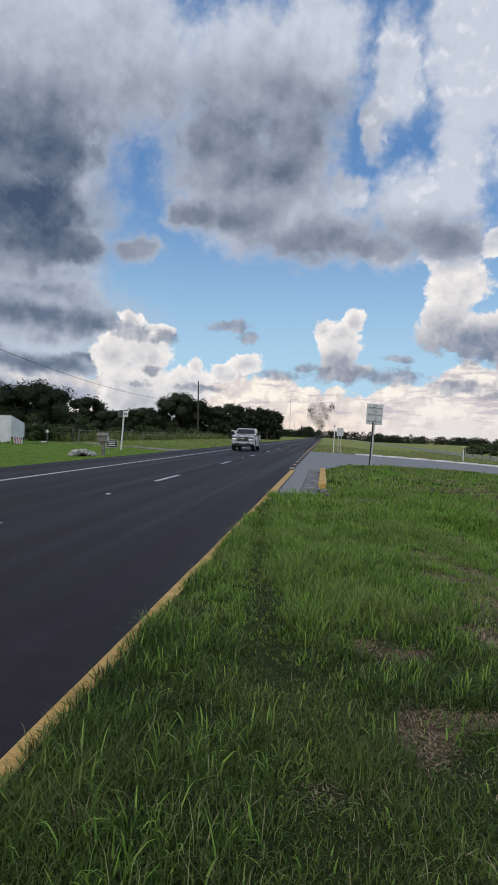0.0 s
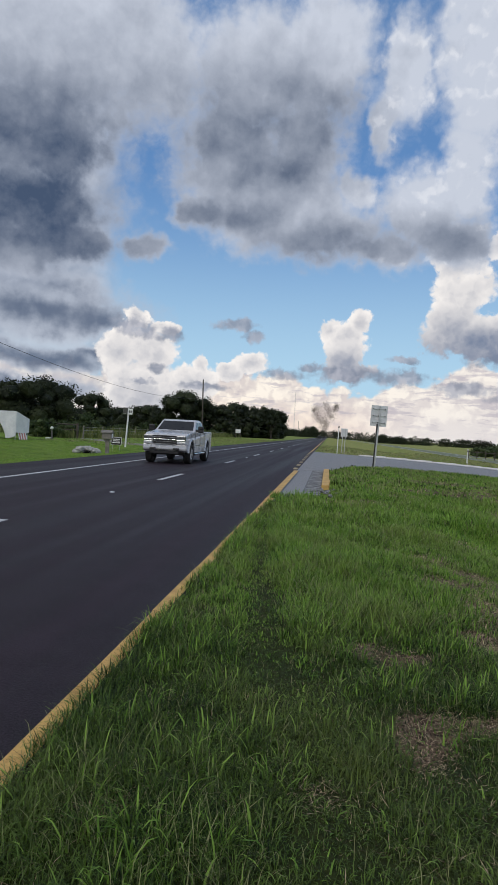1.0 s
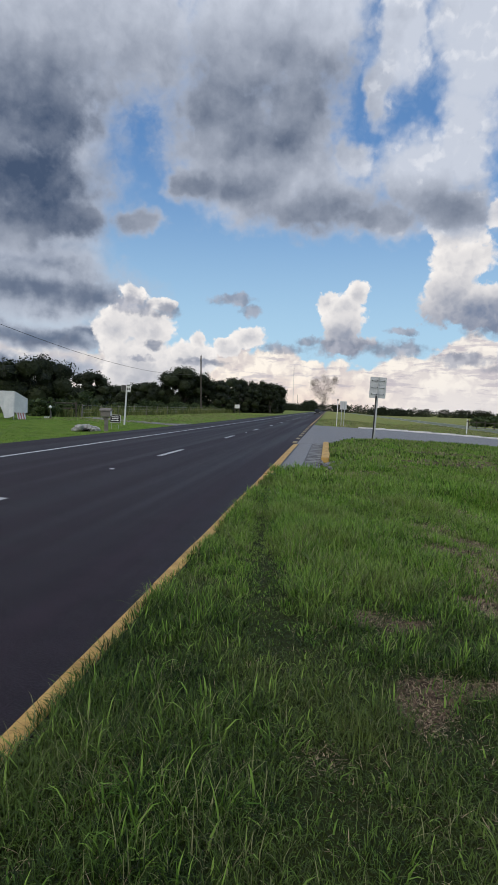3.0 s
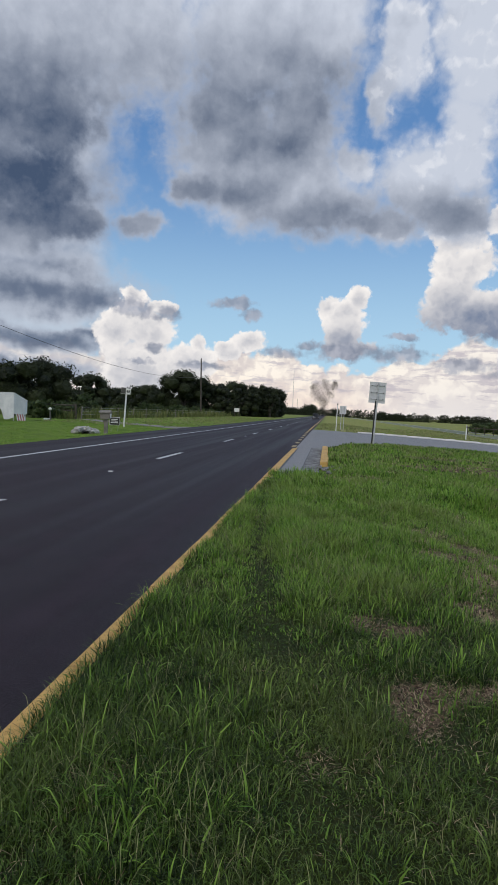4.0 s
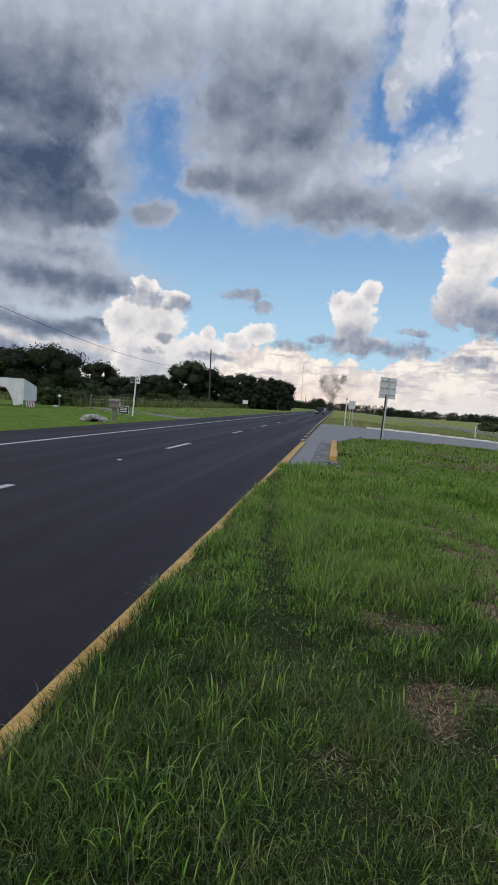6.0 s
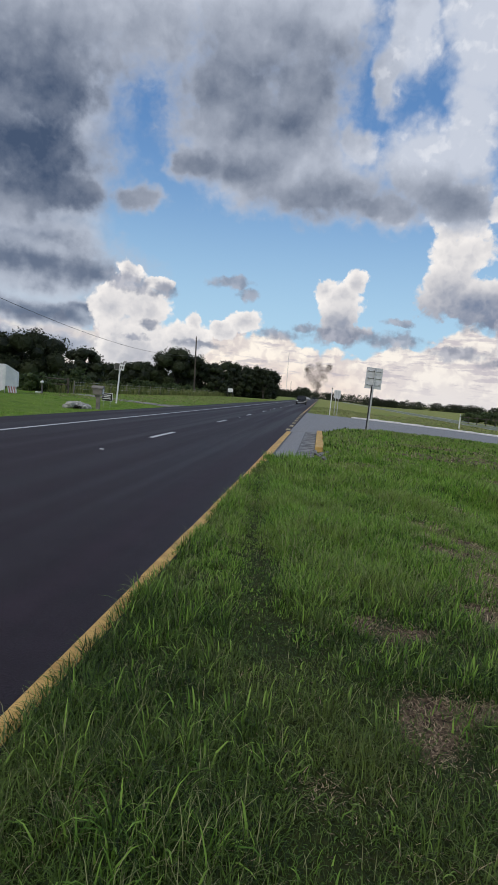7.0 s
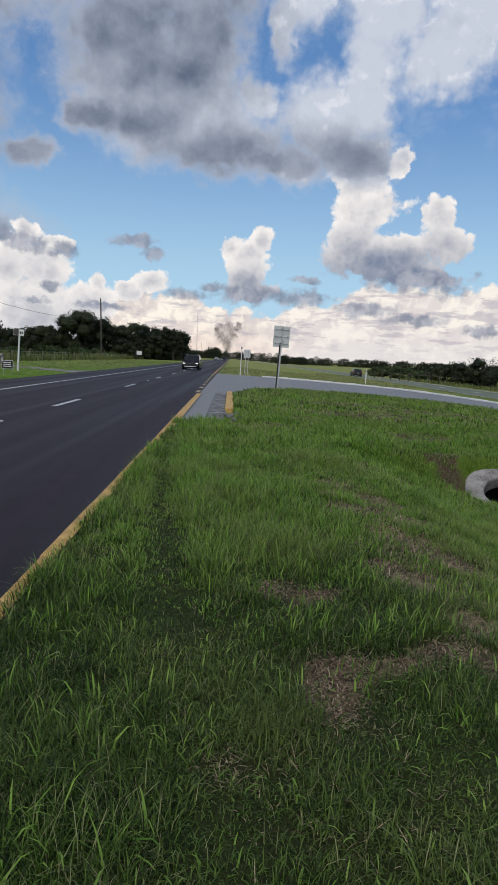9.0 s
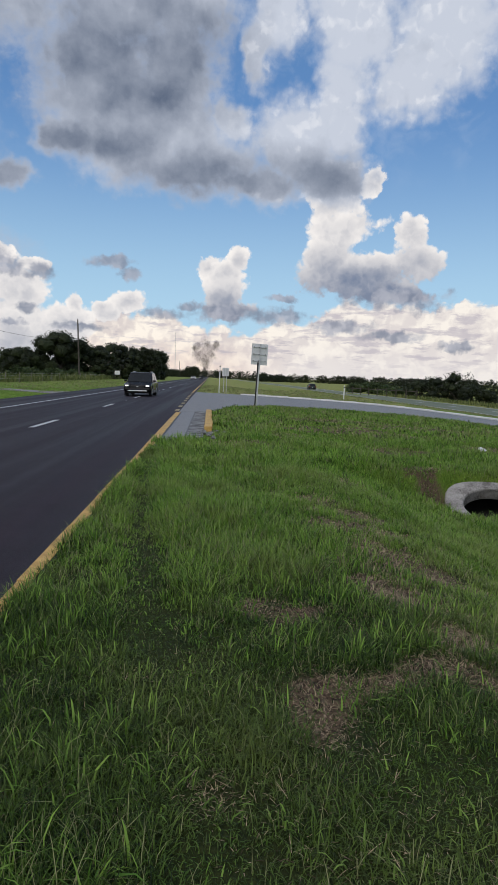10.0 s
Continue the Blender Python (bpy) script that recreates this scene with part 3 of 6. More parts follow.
def make_crossover():
    """The paved median crossing: quads between its two edges."""
    near = rounded([(EDGE_IN - 0.02, 27.6)] + NEAR_EDGE)
    far = rounded(FAR_EDGE)
    def at(edge, u):
        ls = np.concatenate(([0], np.cumsum([math.dist(p, q) for p, q in zip(edge[:-1], edge[1:])])))
        e = np.array(edge)
        return np.interp(u * ls[-1], ls, e[:, 0]), np.interp(u * ls[-1], ls, e[:, 1])
    bm = bmesh.new()
    rows = []
    for u in np.linspace(0, 1, 70):
        a, b = at(near, u), at(far, u)
        rows.append([bm.verts.new((a[0] + (b[0] - a[0]) * s, a[1] + (b[1] - a[1]) * s, -0.028 * min(max(a[0] + (b[0] - a[0]) * s - 1, 0), 18) + 0.012)) for s in np.linspace(0, 1, 12)])
    for p, q in zip(rows[:-1], rows[1:]):
        for i in range(11):
            bm.faces.new((p[i], p[i + 1], q[i + 1], q[i]))
    bmesh.ops.recalc_face_normals(bm, faces=bm.faces)
    r = bmesh.ops.extrude_face_region(bm, geom=bm.faces[:])
    bmesh.ops.translate(bm, vec=(0, 0, -0.08), verts=[v for v in r["geom"] if isinstance(v, bmesh.types.BMVert)])
    bmesh.ops.recalc_face_normals(bm, faces=bm.faces)
    return tagged(part("crossover_road", bm, OLD_ASPHALT), "light grey paved crossing through the grass median", "road", kind="structure")


crossover = make_crossover()
turn_lane = tagged(part("turn_lane", strip([(EDGE_IN - 0.015, 15.0), (-0.50, 15.7), (-0.52, 23.0), (-0.50, 27.7), (EDGE_IN - 0.015, 27.7)], 0.010, 0.08), OLD_ASPHALT), "light grey tapering asphalt beside the carriageway", "road", kind="structure")


# ---- road markings ----
def markings():
    dash = mesh_of("lane_dash", boxed(-0.075, 0.075, 0, 3.05, -0.01, 0.004), WHITE_PAINT)
    for k in range(-2, 30):
        ob = new("lane_dash", dash)
        ob.parent, ob.location = road, (DASH_X, 5.83 + 12.19 * k, 0)
    part("edge_line", boxed(WHITE_X - 0.075, WHITE_X + 0.075, -300, 1500, -0.01, 0.004), WHITE_PAINT, road)
    # yellow line in worn lengths, cracked across at the joints
    y, rng = -12.0, random.Random(4)
    while y < 27.0:
        d = rng.uniform(0.9, 1.9)
        w = rng.uniform(-0.006, 0.006)
        wide = 0.0 if y < 14.0 else 0.075
        part("yellow_line", boxed(YELLOW_X - 0.055 + w, YELLOW_X + 0.06 + w + wide, y, min(y + d - 0.012, 27.0), -0.02, 0.007 if y < 14.0 else 0.019, bevel=0.004), YELLOW, road)
        if wide:
            part("edge_joint", boxed(YELLOW_X + 0.14 + w, YELLOW_X + 0.19, y, min(y + d, 27.0), -0.02, 0.0145), BLACK_PAINT, road)
        y += d
    part("yellow_line", boxed(YELLOW_X - 0.32, YELLOW_X - 0.17, 60.0, 1500, -0.02, 0.006), YELLOW, road)
    # short blocks across the mouth of the crossing
    for k in range(9):
        part("yellow_block", boxed(-0.09, 0.09, 0, 1.15, -0.02, 0.016), YELLOW_DIRTY, road, at=Matrix.Translation((-1.33 - 0.006 * (3.6 * k), 28.2 + 3.65 * k, 0)))
    reflector = mesh_of("road_stud", boxed(-0.05, 0.05, -0.05, 0.05, -0.005, 0.018, bevel=0.012), WHITE_ENAMEL)
    for k in range(-1, 12):
        ob = new("road_stud", reflector)
        ob.parent, ob.location = road, (DASH_X + 0.04, 13.74 + 24.38 * k, 0)
    part("edge_line", boxed(25.8, 25.92, -300, 1500, -1.21, -1.184), WHITE_PAINT, far_road)
    part("edge_line", boxed(32.3, 32.42, -300, 1500, -1.21, -1.184), WHITE_PAINT, far_road)
    for k in range(40):
        part("lane_dash", boxed(29.2, 29.32, 12.2 * k, 12.2 * k + 3.05, -1.21, -1.185), WHITE_PAINT, far_road)


markings()


# ---- median nose: stained gutter, yellow kerb, white kerb ----
def median_nose():
    g = thing("gutter", pose(0, 0, 0), "stained concrete gutter slabs cracked across, with dark grime", "gutter")
    cuts = [16.1, 17.7, 19.5, 21.2, 23.0, 24.9, 26.4, 27.9]
    for a, b in zip(cuts[:-1], cuts[1:]):
        part("slab", boxed(-0.49, -0.05, a + 0.015, b - 0.015, -0.06, 0.022, bevel=0.008), DIRTY_CONCRETE, g)
    part("joint_crack", boxed(-0.53, -0.49, 15.8, 28.0, -0.06, 0.012), BLACK_PAINT, g)
    k = thing("median_kerb", pose(0, 0, 0), "yellow painted concrete kerb with chipped grassy edge", "kerb")
    rng = random.Random(9)
    y = 18.3
    while y < 27.4:
        d = rng.uniform(1.1, 1.7)
        part("kerb_stone", boxed(-0.04, 0.17 + rng.uniform(0, 0.05), y, min(y + d - 0.02, 27.7), -0.1, 0.125, bevel=0.03), YELLOW, k)
        y += d
    r = thing("rubble", pose(0.1, 17.2, 0.0), "crumbled grey concrete pieces at the end of the kerb", "rubble")
    for i in range(26):
        bm = bmesh.new()
        s = rng.uniform(0.02, 0.08)
        bmesh.ops.create_icosphere(bm, subdivisions=1, radius=s)
        for v in bm.verts:
            v.co = Vector((v.co.x * rng.uniform(.7, 1.4), v.co.y * rng.uniform(.7, 1.4), v.co.z * rng.uniform(.4, .8)))
        part("chunk", bm, RUBBLE, r, at=pose(rng.gauss(0, 0.22), rng.gauss(0, 0.6), s * 0.3, 0, 0, rng.uniform(0, 180)))
    w = thing("white_kerb", pose(0, 0, 0), "low white concrete kerb round the crossing, worn and broken in places", "kerb")
    pts = refined(rounded(FAR_EDGE[2:-1]), 2.4)
    last = pts[0]
    for q in pts[1:]:
        d = math.dist(last, q)
        if d < 1.6:
            continue
        if rng.random() > 0.06:
            ang = math.degrees(math.atan2(q[1] - last[1], q[0] - last[0]))
            z = -0.028 * min(max(last[0] - 1, 0), 18)
            part("kerb_stone", boxed(0.015, d - 0.015, -0.02, 0.30 + rng.uniform(-.03, .03), -0.1, 0.10 + rng.uniform(-.015, .01), bevel=0.03), PALE_CONCRETE, w, at=pose(last[0], last[1], z, 0, 0, ang))
        last = q


median_nose()


# ---- signs and posts ----
def lying_bolt(bm, x, z, y):
    tube(bm, (x, y, z), (x, y + 0.05, z), 0.025, 0.025, 8)
    return bm


def back_of_sign():
    """A large sign seen from behind: a sheet on three braces and a square steel post with a dark lower sleeve."""
    s = thing("road_sign", pose(2.72, 35.9, ground_z(2.72, 35.9).item(), 0, 2.6, 4.0), "bare aluminium back of a road sign on leaning steel post", "road sign")
    part("post", boxed(-0.04, 0.04, -0.04, 0.04, -0.3, 3.50, bevel=0.008), GALV, s, "galvanised square post")
    part("sleeve", boxed(-0.115, -0.045, -0.035, 0.03, -0.3, 2.48, bevel=0.008), BLACK_PAINT, s, "dark steel back post")
    part("sheet", boxed(-0.47, 0.44, 0.055, 0.062, 2.35, 3.52, bevel=0.002), BARE_ALU, s, "bare aluminium sheet, printed side away")
    for z in (2.56, 2.93, 3.32):
        part("brace", boxed(-0.36, 0.33, 0.015, 0.052, z - 0.022, z + 0.022, bevel=0.006), GALV, s)
        part("clamp", lying_bolt(bmesh.new(), -0.35, z, -0.03), BLACK_PAINT, s)
        part("clamp", lying_bolt(bmesh.new(), 0.31, z, -0.03), BLACK_PAINT, s)
        part("bolt", lying_bolt(bmesh.new(), -0.06, z, -0.06), BLACK_PAINT, s)


def second_sign():
    s = thing("road_sign", pose(1.55, 62.6, 0.0, 0, 1.2, 0), "small pale sign seen from behind on two thin steel posts", "road sign")
    for x in (-0.12, 0.14):
        part("post", boxed(x - 0.03, x + 0.03, -0.03, 0.03, -0.3, 2.35), GALV, s)
    part("sheet", boxed(-0.31, 0.33, 0.03, 0.04, 1.62, 2.42, bevel=0.004), BARE_ALU, s)
    p = thing("marker_post", pose(0.98, 61.2, 0.0, 0, 1.4, 0), "slim white marker post in the median grass", "post")
    part("shaft", boxed(-0.04, 0.04, -0.03, 0.03, -0.3, 2.55, bevel=0.01), WHITE_ENAMEL, p)
    part("cap", boxed(-0.06, 0.06, -0.035, 0.035, 2.45, 2.6, bevel=0.01), DARK_BOX, p)
    d = thing("delineator", pose(12.9, 60.5, ground_z(12.9, 60.5).item(), 0, 1.2, 0), "white plastic delineator post with a dark band", "post")
    part("shaft", boxed(-0.055, 0.055, -0.02, 0.02, -0.3, 1.42, bevel=0.008), WHITE_ENAMEL, d)
    part("band", boxed(-0.058, 0.058, -0.023, 0.023, 1.18, 1.30), DARK_BOX, d)


back_of_sign()
second_sign()


def roadside_left():
    """Letter box, route marker, yard sign, driveway, pipe end and litter beyond the far shoulder."""
    gz = lambda x, y: ground_z(x, y).item()
    m = thing("mailbox", pose(-12.72, 35.6, gz(-12.72, 35.6), 0, 0, 8), "weathered grey wooden mailbox on a stout post", "mailbox")
    part("post", boxed(-0.10, 0.10, -0.10, 0.10, -0.3, 0.92, bevel=0.01), OLD_WOOD, m)
    part("body", boxed(-0.30, 0.26, -0.25, 0.25, 0.86, 1.22, bevel=0.02), OLD_WOOD, m)
    roof = prism([(-0.32, 1.20), (0.32, 1.20), (0.30, 1.26), (0.0, 1.38), (-0.30, 1.26)], -0.36, 0.30, 0.008)
    part("roof", roof, OLD_WOOD, m)
    part("door", boxed(0.262, 0.275, -0.2, 0.2, 0.92, 1.18, bevel=0.004), WHITE_ENAMEL, m, "pale hinged door")
    part("brace", tubed((-0.2, 0, 0.85), (-0.04, 0, 0.5), 0.03, 0.03, 6), OLD_WOOD, m)

    s = thing("route_marker", pose(-15.35, 47.0, gz(-15.35, 47.0), 0, 3.0, -8), "white post carrying two small black and white route signs", "road sign")
    part("post", boxed(-0.05, 0.05, -0.05, 0.05, -0.3, 2.75, bevel=0.01), WHITE_ENAMEL, s)
    a = part("plate", boxed(-0.42, -0.04, -0.09, -0.06, 2.52, 2.98, bevel=0.004), DARK_BOX, s, "dark plate")
    part("rim", boxed(-0.44, -0.02, -0.062, -0.05, 2.50, 3.0), WHITE_ENAMEL, a)
    b = part("plate", boxed(-0.01, 0.37, -0.09, -0.06, 2.48, 2.94, bevel=0.004), WHITE_ENAMEL, s, "white plate with dark figures")
    part("figure_bar", boxed(0.05, 0.14, -0.097, -0.091, 2.62, 2.80), BLACK_PAINT, b)
    part("figure_bar", boxed(0.20, 0.30, -0.097, -0.091, 2.62, 2.80), BLACK_PAINT, b)

    y = thing("yard_sign", pose(-14.55, 42.5, gz(-14.55, 42.5) + 0.12, 0, 0, -6), "small black lawn sign with white lines on wire legs", "sign")
    pl = part("board", boxed(-0.36, 0.36, -0.012, 0.012, 0.36, 0.86), BLACK_PAINT, y)
    for z, w in ((0.74, 0.26), (0.62, 0.24), (0.5, 0.28)):
        part("text_bar", boxed(-w, w, -0.018, -0.0125, z - 0.025, z + 0.025), WHITE_ENAMEL, pl)
    part("rim", boxed(-0.39, 0.39, 0.0125, 0.02, 0.33, 0.89), WHITE_ENAMEL, pl)
    for x in (-0.26, 0.26):
        part("leg", tubed((x, 0, -0.2), (x, 0, 0.4), 0.008, 0.008, 6), GALV, y)

    d = tagged(part("driveway", strip([(EDGE_OUT - 0.02, 46.6), (EDGE_OUT - 0.02, 52.4), (-12.6, 51.4), (-15.0, 53.6), (-19.0, 58.4), (-24.0, 65.0), (-26.0, 64.0), (-20.6, 57.0), (-16.0, 51.6), (-13.2, 49.0)], 0.012, 0.3), CONCRETE), "pale concrete driveway curving off the shoulder", "driveway", kind="structure")
    rng = random.Random(3)
    p = thing("pipe_end", pose(-15.0, 38.2, gz(-15.0, 38.2) - 0.02, 0, 0, -60), "whitish broken concrete pipe end in the grassy swale", "culvert")
    # shallow capped bore, the hole's shade put into its colour
    part("dark_bore", lathe([(0.0, 0.0), (0.24, 0.0), (0.24, 0.3), (0.20, 0.32)], 20), PIPE_SHADE, p, at=pose(0.02, 0, 0.12, 0, 22, 0))
    for i in range(22):
        bm = bmesh.new()
        bmesh.ops.create_icosphere(bm, subdivisions=2, radius=rng.uniform(0.15, 0.27))
        for v in bm.verts:
            v.co *= 1 + 0.55 * noise.noise(v.co * 7 + Vector((i * 3.1, 0, 0)))
            v.co.z *= 0.7
        a = math.pi * (i % 11) / 10 + rng.uniform(-.15, .15)
        part("stone", bm, PALE_RUBBLE, p, at=pose(rng.uniform(-.15, .25), 0.42 * math.cos(a) * rng.uniform(.85, 1.7), 0.06 + 0.34 * math.sin(a) * rng.uniform(.7, 1.0), rng.uniform(-20, 20), 0, rng.uniform(0, 180)))
    o = thing("garden_ornament", pose(-25.6, 56.0, gz(-25.6, 56.0), 0, 0, 20), "small pale garden ornament on the lawn", "ornament")
    part("base", boxed(-0.35, 0.2, -0.15, 0.15, 0, 0.12, bevel=0.03), WHITE_ENAMEL, o)
    part("stem", tubed((0.25, 0, 0), (0.2, 0, 0.9), 0.1, 0.05, 8), DARK_BOX, o)
    part("top", lathe([(0.0, 0.85), (0.14, 0.95), (0.16, 1.05), (0.0, 1.2)], 12, "Z"), WHITE_ENAMEL, o, at=pose(0.2, 0, 0))


roadside_left()


def tent():
    """A white fabric carport: straight roof, hanging front with a wide arched gap, folded end, striped cloth below."""
    t = thing("canopy_tent", pose(-24.9, 48.2, ground_z(-24.9, 48.2).item(), 0, 0, 10), "white canvas carport tent with an arched open side", "tent")

    def sheet(name, grid, mat=CANVAS, thick=0.02, parent=t, label=""):
        bm = bmesh.new()
        vs = [[bm.verts.new(p) for p in row] for row in grid]
        for a, b in zip(vs[:-1], vs[1:]):
            for i in range(len(a) - 1):
                bm.faces.new((a[i], a[i + 1], b[i + 1], b[i]))
        bmesh.ops.recalc_face_normals(bm, faces=bm.faces)
        bmesh.ops.solidify(bm, geom=bm.faces[:], thickness=thick)
        return part(name, bm, mat, parent, label)

    fold = lambda x: 0.035 * math.sin(6.3 * x) + 0.02 * math.sin(15.0 * x + 1.0)
    # front: top edge at 2.3 m, lower edge an arch that drops to the ground by the corner
    def low(x):
        if x > -0.85:
            return 0.12 + 0.42 * max(0.0, (x + 0.5)) ** 1.2
        return min(1.55, 0.14 + 1.41 * min(1.0, (-0.85 - x) / 0.6) ** 0.5)
    xs = np.concatenate((np.linspace(0.0, -2.4, 25), np.linspace(-2.7, -6.6, 14)))
    sheet("front_sheet", [[(x, fold(x) * (1 - v), low(x) + (2.30 - low(x)) * v) for v in np.linspace(0, 1, 8)] for x in xs])
    sheet("roof", [[(x, 0.02 + 3.4 * v, 2.30 - 0.55 * v + 0.012 * math.sin(5 * x)) for v in np.linspace(0, 1, 9)] for x in np.linspace(0.0, -6.6, 12)])
    # the end closes in two flat panels with a crease between them
    sheet("end_sheet", [[(0.62 * u, 0.9 * u, 0.58 - 0.05 * u + (2.30 - 0.5 * u - 0.58 + 0.05 * u) * v) for v in np.linspace(0, 1, 6)] for u in np.linspace(0, 1, 5)])
    sheet("end_sheet", [[(0.62 - 0.55 * u, 0.9 + 2.5 * u, 0.55 + (1.8 - 0.06 * u - 0.55) * v) for v in np.linspace(0, 1, 6)] for u in np.linspace(0, 1, 6)])
    for x, y in ((-0.05, 0.08), (-3.3, 0.08), (-6.5, 0.08), (-0.05, 3.3), (-3.3, 3.3), (-6.5, 3.3)):
        part("leg", tubed((x, y, -0.1), (x, y, 2.28 if y < 1 else 1.74), 0.03, 0.03, 8), GALV, t)
    f = sheet("striped_cloth", [[(0.05 + 0.5 * u + 0.15 * (1 - v), 0.3 + 0.5 * u, 0.02 + 0.62 * v) for v in np.linspace(0, 1, 4)] for u in np.linspace(0, 1, 8)], label="striped pink and white cloth hanging at the corner")
    for i in range(3):
        u0, u1 = 0.12 + 0.3 * i, 0.27 + 0.3 * i
        sheet("stripe", [[(0.05 + 0.5 * u + 0.15 * (1 - v) + 0.012, 0.3 + 0.5 * u - 0.02, 0.02 + 0.62 * v) for v in np.linspace(0, 1, 4)] for u in (u0, u1)], PINK_CLOTH, 0.004, f)


tent()


def fences():
    f = thing("board_fence", pose(0, 0, 0), "dark weathered wooden field fence with rails", "fence")
    pts = [(-48, 58), (-42, 59), (-36.5, 60), (-31.5, 61), (-28.3, 61.8), (-25.6, 62.6)]
    for a, b in zip(pts[:-1], pts[1:]):
        part("post", boxed(-0.09, 0.09, -0.09, 0.09, -0.3, 1.45, bevel=0.01), POLE_WOOD, f, at=pose(*a, 0.12))
        for z in (0.75, 1.3):
            part("rail", tubed((a[0], a[1], 0.12 + z), (b[0], b[1], 0.12 + z), 0.06, 0.06, 6), POLE_WOOD, f)
    part("post", boxed(-0.09, 0.09, -0.09, 0.09, -0.3, 1.45, bevel=0.01), POLE_WOOD, f, at=pose(*pts[-1], 0.12))
    rng = random.Random(6)
    w = thing("wire_fence", pose(0, 0, 0), "sagging wire fence on grey wooden posts through tall weeds", "fence")
    prev = None
    for k in range(22):
        x, y = -25.6 - 0.12 * k + rng.uniform(-.1, .1), 64 + 6.5 * k
        part("post", tubed((x, y, -0.2), (x + rng.uniform(-.1, .1), y, 1.35), 0.07, 0.06, 7), OLD_WOOD, w)
        if prev:
            for z in (0.5, 0.85, 1.2):
                part("wire", tubed((prev[0], prev[1], z), (x, y, z), 0.008, 0.008, 4), GALV, w)
        prev = (x, y)
    e = thing("wire_fence", pose(0, 0, 0), "low dark wooden post fence across a far field", "fence")
    for k in range(9):
        part("post", tubed((35.0 - 0.9 * k, 106 + 3.0 * k, -1.6), (35.0 - 0.9 * k, 106 + 3.0 * k, 0.35), 0.1, 0.09, 7), POLE_WOOD, e)
    part("rail", tubed((35.0, 106, 0.0), (27.8, 130, 0.0), 0.06, 0.06, 6), POLE_WOOD, e)


fences()


def power_line():
    def utility_pole(x, y, h, lean=0.0):
        p = thing("utility_pole", pose(x, y, 0, 0, lean, 0), "tall dark creosoted wooden utility pole", "utility pole", "poles along the road")
        part("shaft", tubed((0, 0, -0.5), (0, 0, h), 0.20, 0.14, 12), POLE_WOOD, p)
        part("insulator", lathe([(0.0, h), (0.07, h), (0.09, h + 0.12), (0.05, h + 0.22), (0.0, h + 0.25)], 10, "Z"), DARK_BOX, p)
        return p
    utility_pole(-29.4, 147.0, 13.3, -1.6)
    for y, h in ((38.0, 11.0), (620.0, 15.5), (820.0, 15.0), (1030.0, 15.0), (1270.0, 15.0)):
        utility_pole(-29.4, y, h)
    cable = thing("overhead_cable", pose(0, 0, 0), "thin dark overhead cable sagging between poles", "cable")
    bm = bmesh.new()
    pts = []
    for u in np.linspace(0, 1, 40):
        y = 38 + (147 - 38) * u
        pts.append((-29.4, y, 9.6 + (9.2 - 9.6) * u - 4 * 2.35 * u * (1 - u)))
    for a, b in zip(pts[:-1], pts[1:]):
        tube(bm, a, b, 0.022, 0.022, 5)
    part("span", bm, BLACK_PAINT, cable)
    # lattice mast far off
    m = thing("radio_mast", pose(-49, 900, 0), "thin pale lattice radio mast far beyond the trees", "mast")
    for a in range(3):
        c, s = math.cos(a * 2.094) * 0.45, math.sin(a * 2.094) * 0.45
        part("leg", tubed((c, s, 0), (c, s, 62), 0.09, 0.09, 5), GALV, m)
    bm = bmesh.new()
    for k in range(30):
        for a in range(3):
            p = [(math.cos(i * 2.094) * 0.45, math.sin(i * 2.094) * 0.45) for i in (a, a + 1)]
            tube(bm, (*p[0], 2 * k), (*p[1], 2 * k + 2), 0.05, 0.05, 4)
    part("lattice", bm, GALV, m)
    b = thing("billboard", pose(-21.6, 152.0, 0.0, 0, 0, -6), "small white board on two short posts by the bushes", "sign")
    part("panel", boxed(-0.62, 0.62, -0.04, 0.04, 1.3, 2.2, bevel=0.01), WHITE_ENAMEL, b)
    for x in (-0.6, 0.6):
        part("post", boxed(x - 0.06, x + 0.06, 0.04, 0.16, -0.2, 2.6), POLE_WOOD, b)


power_line()


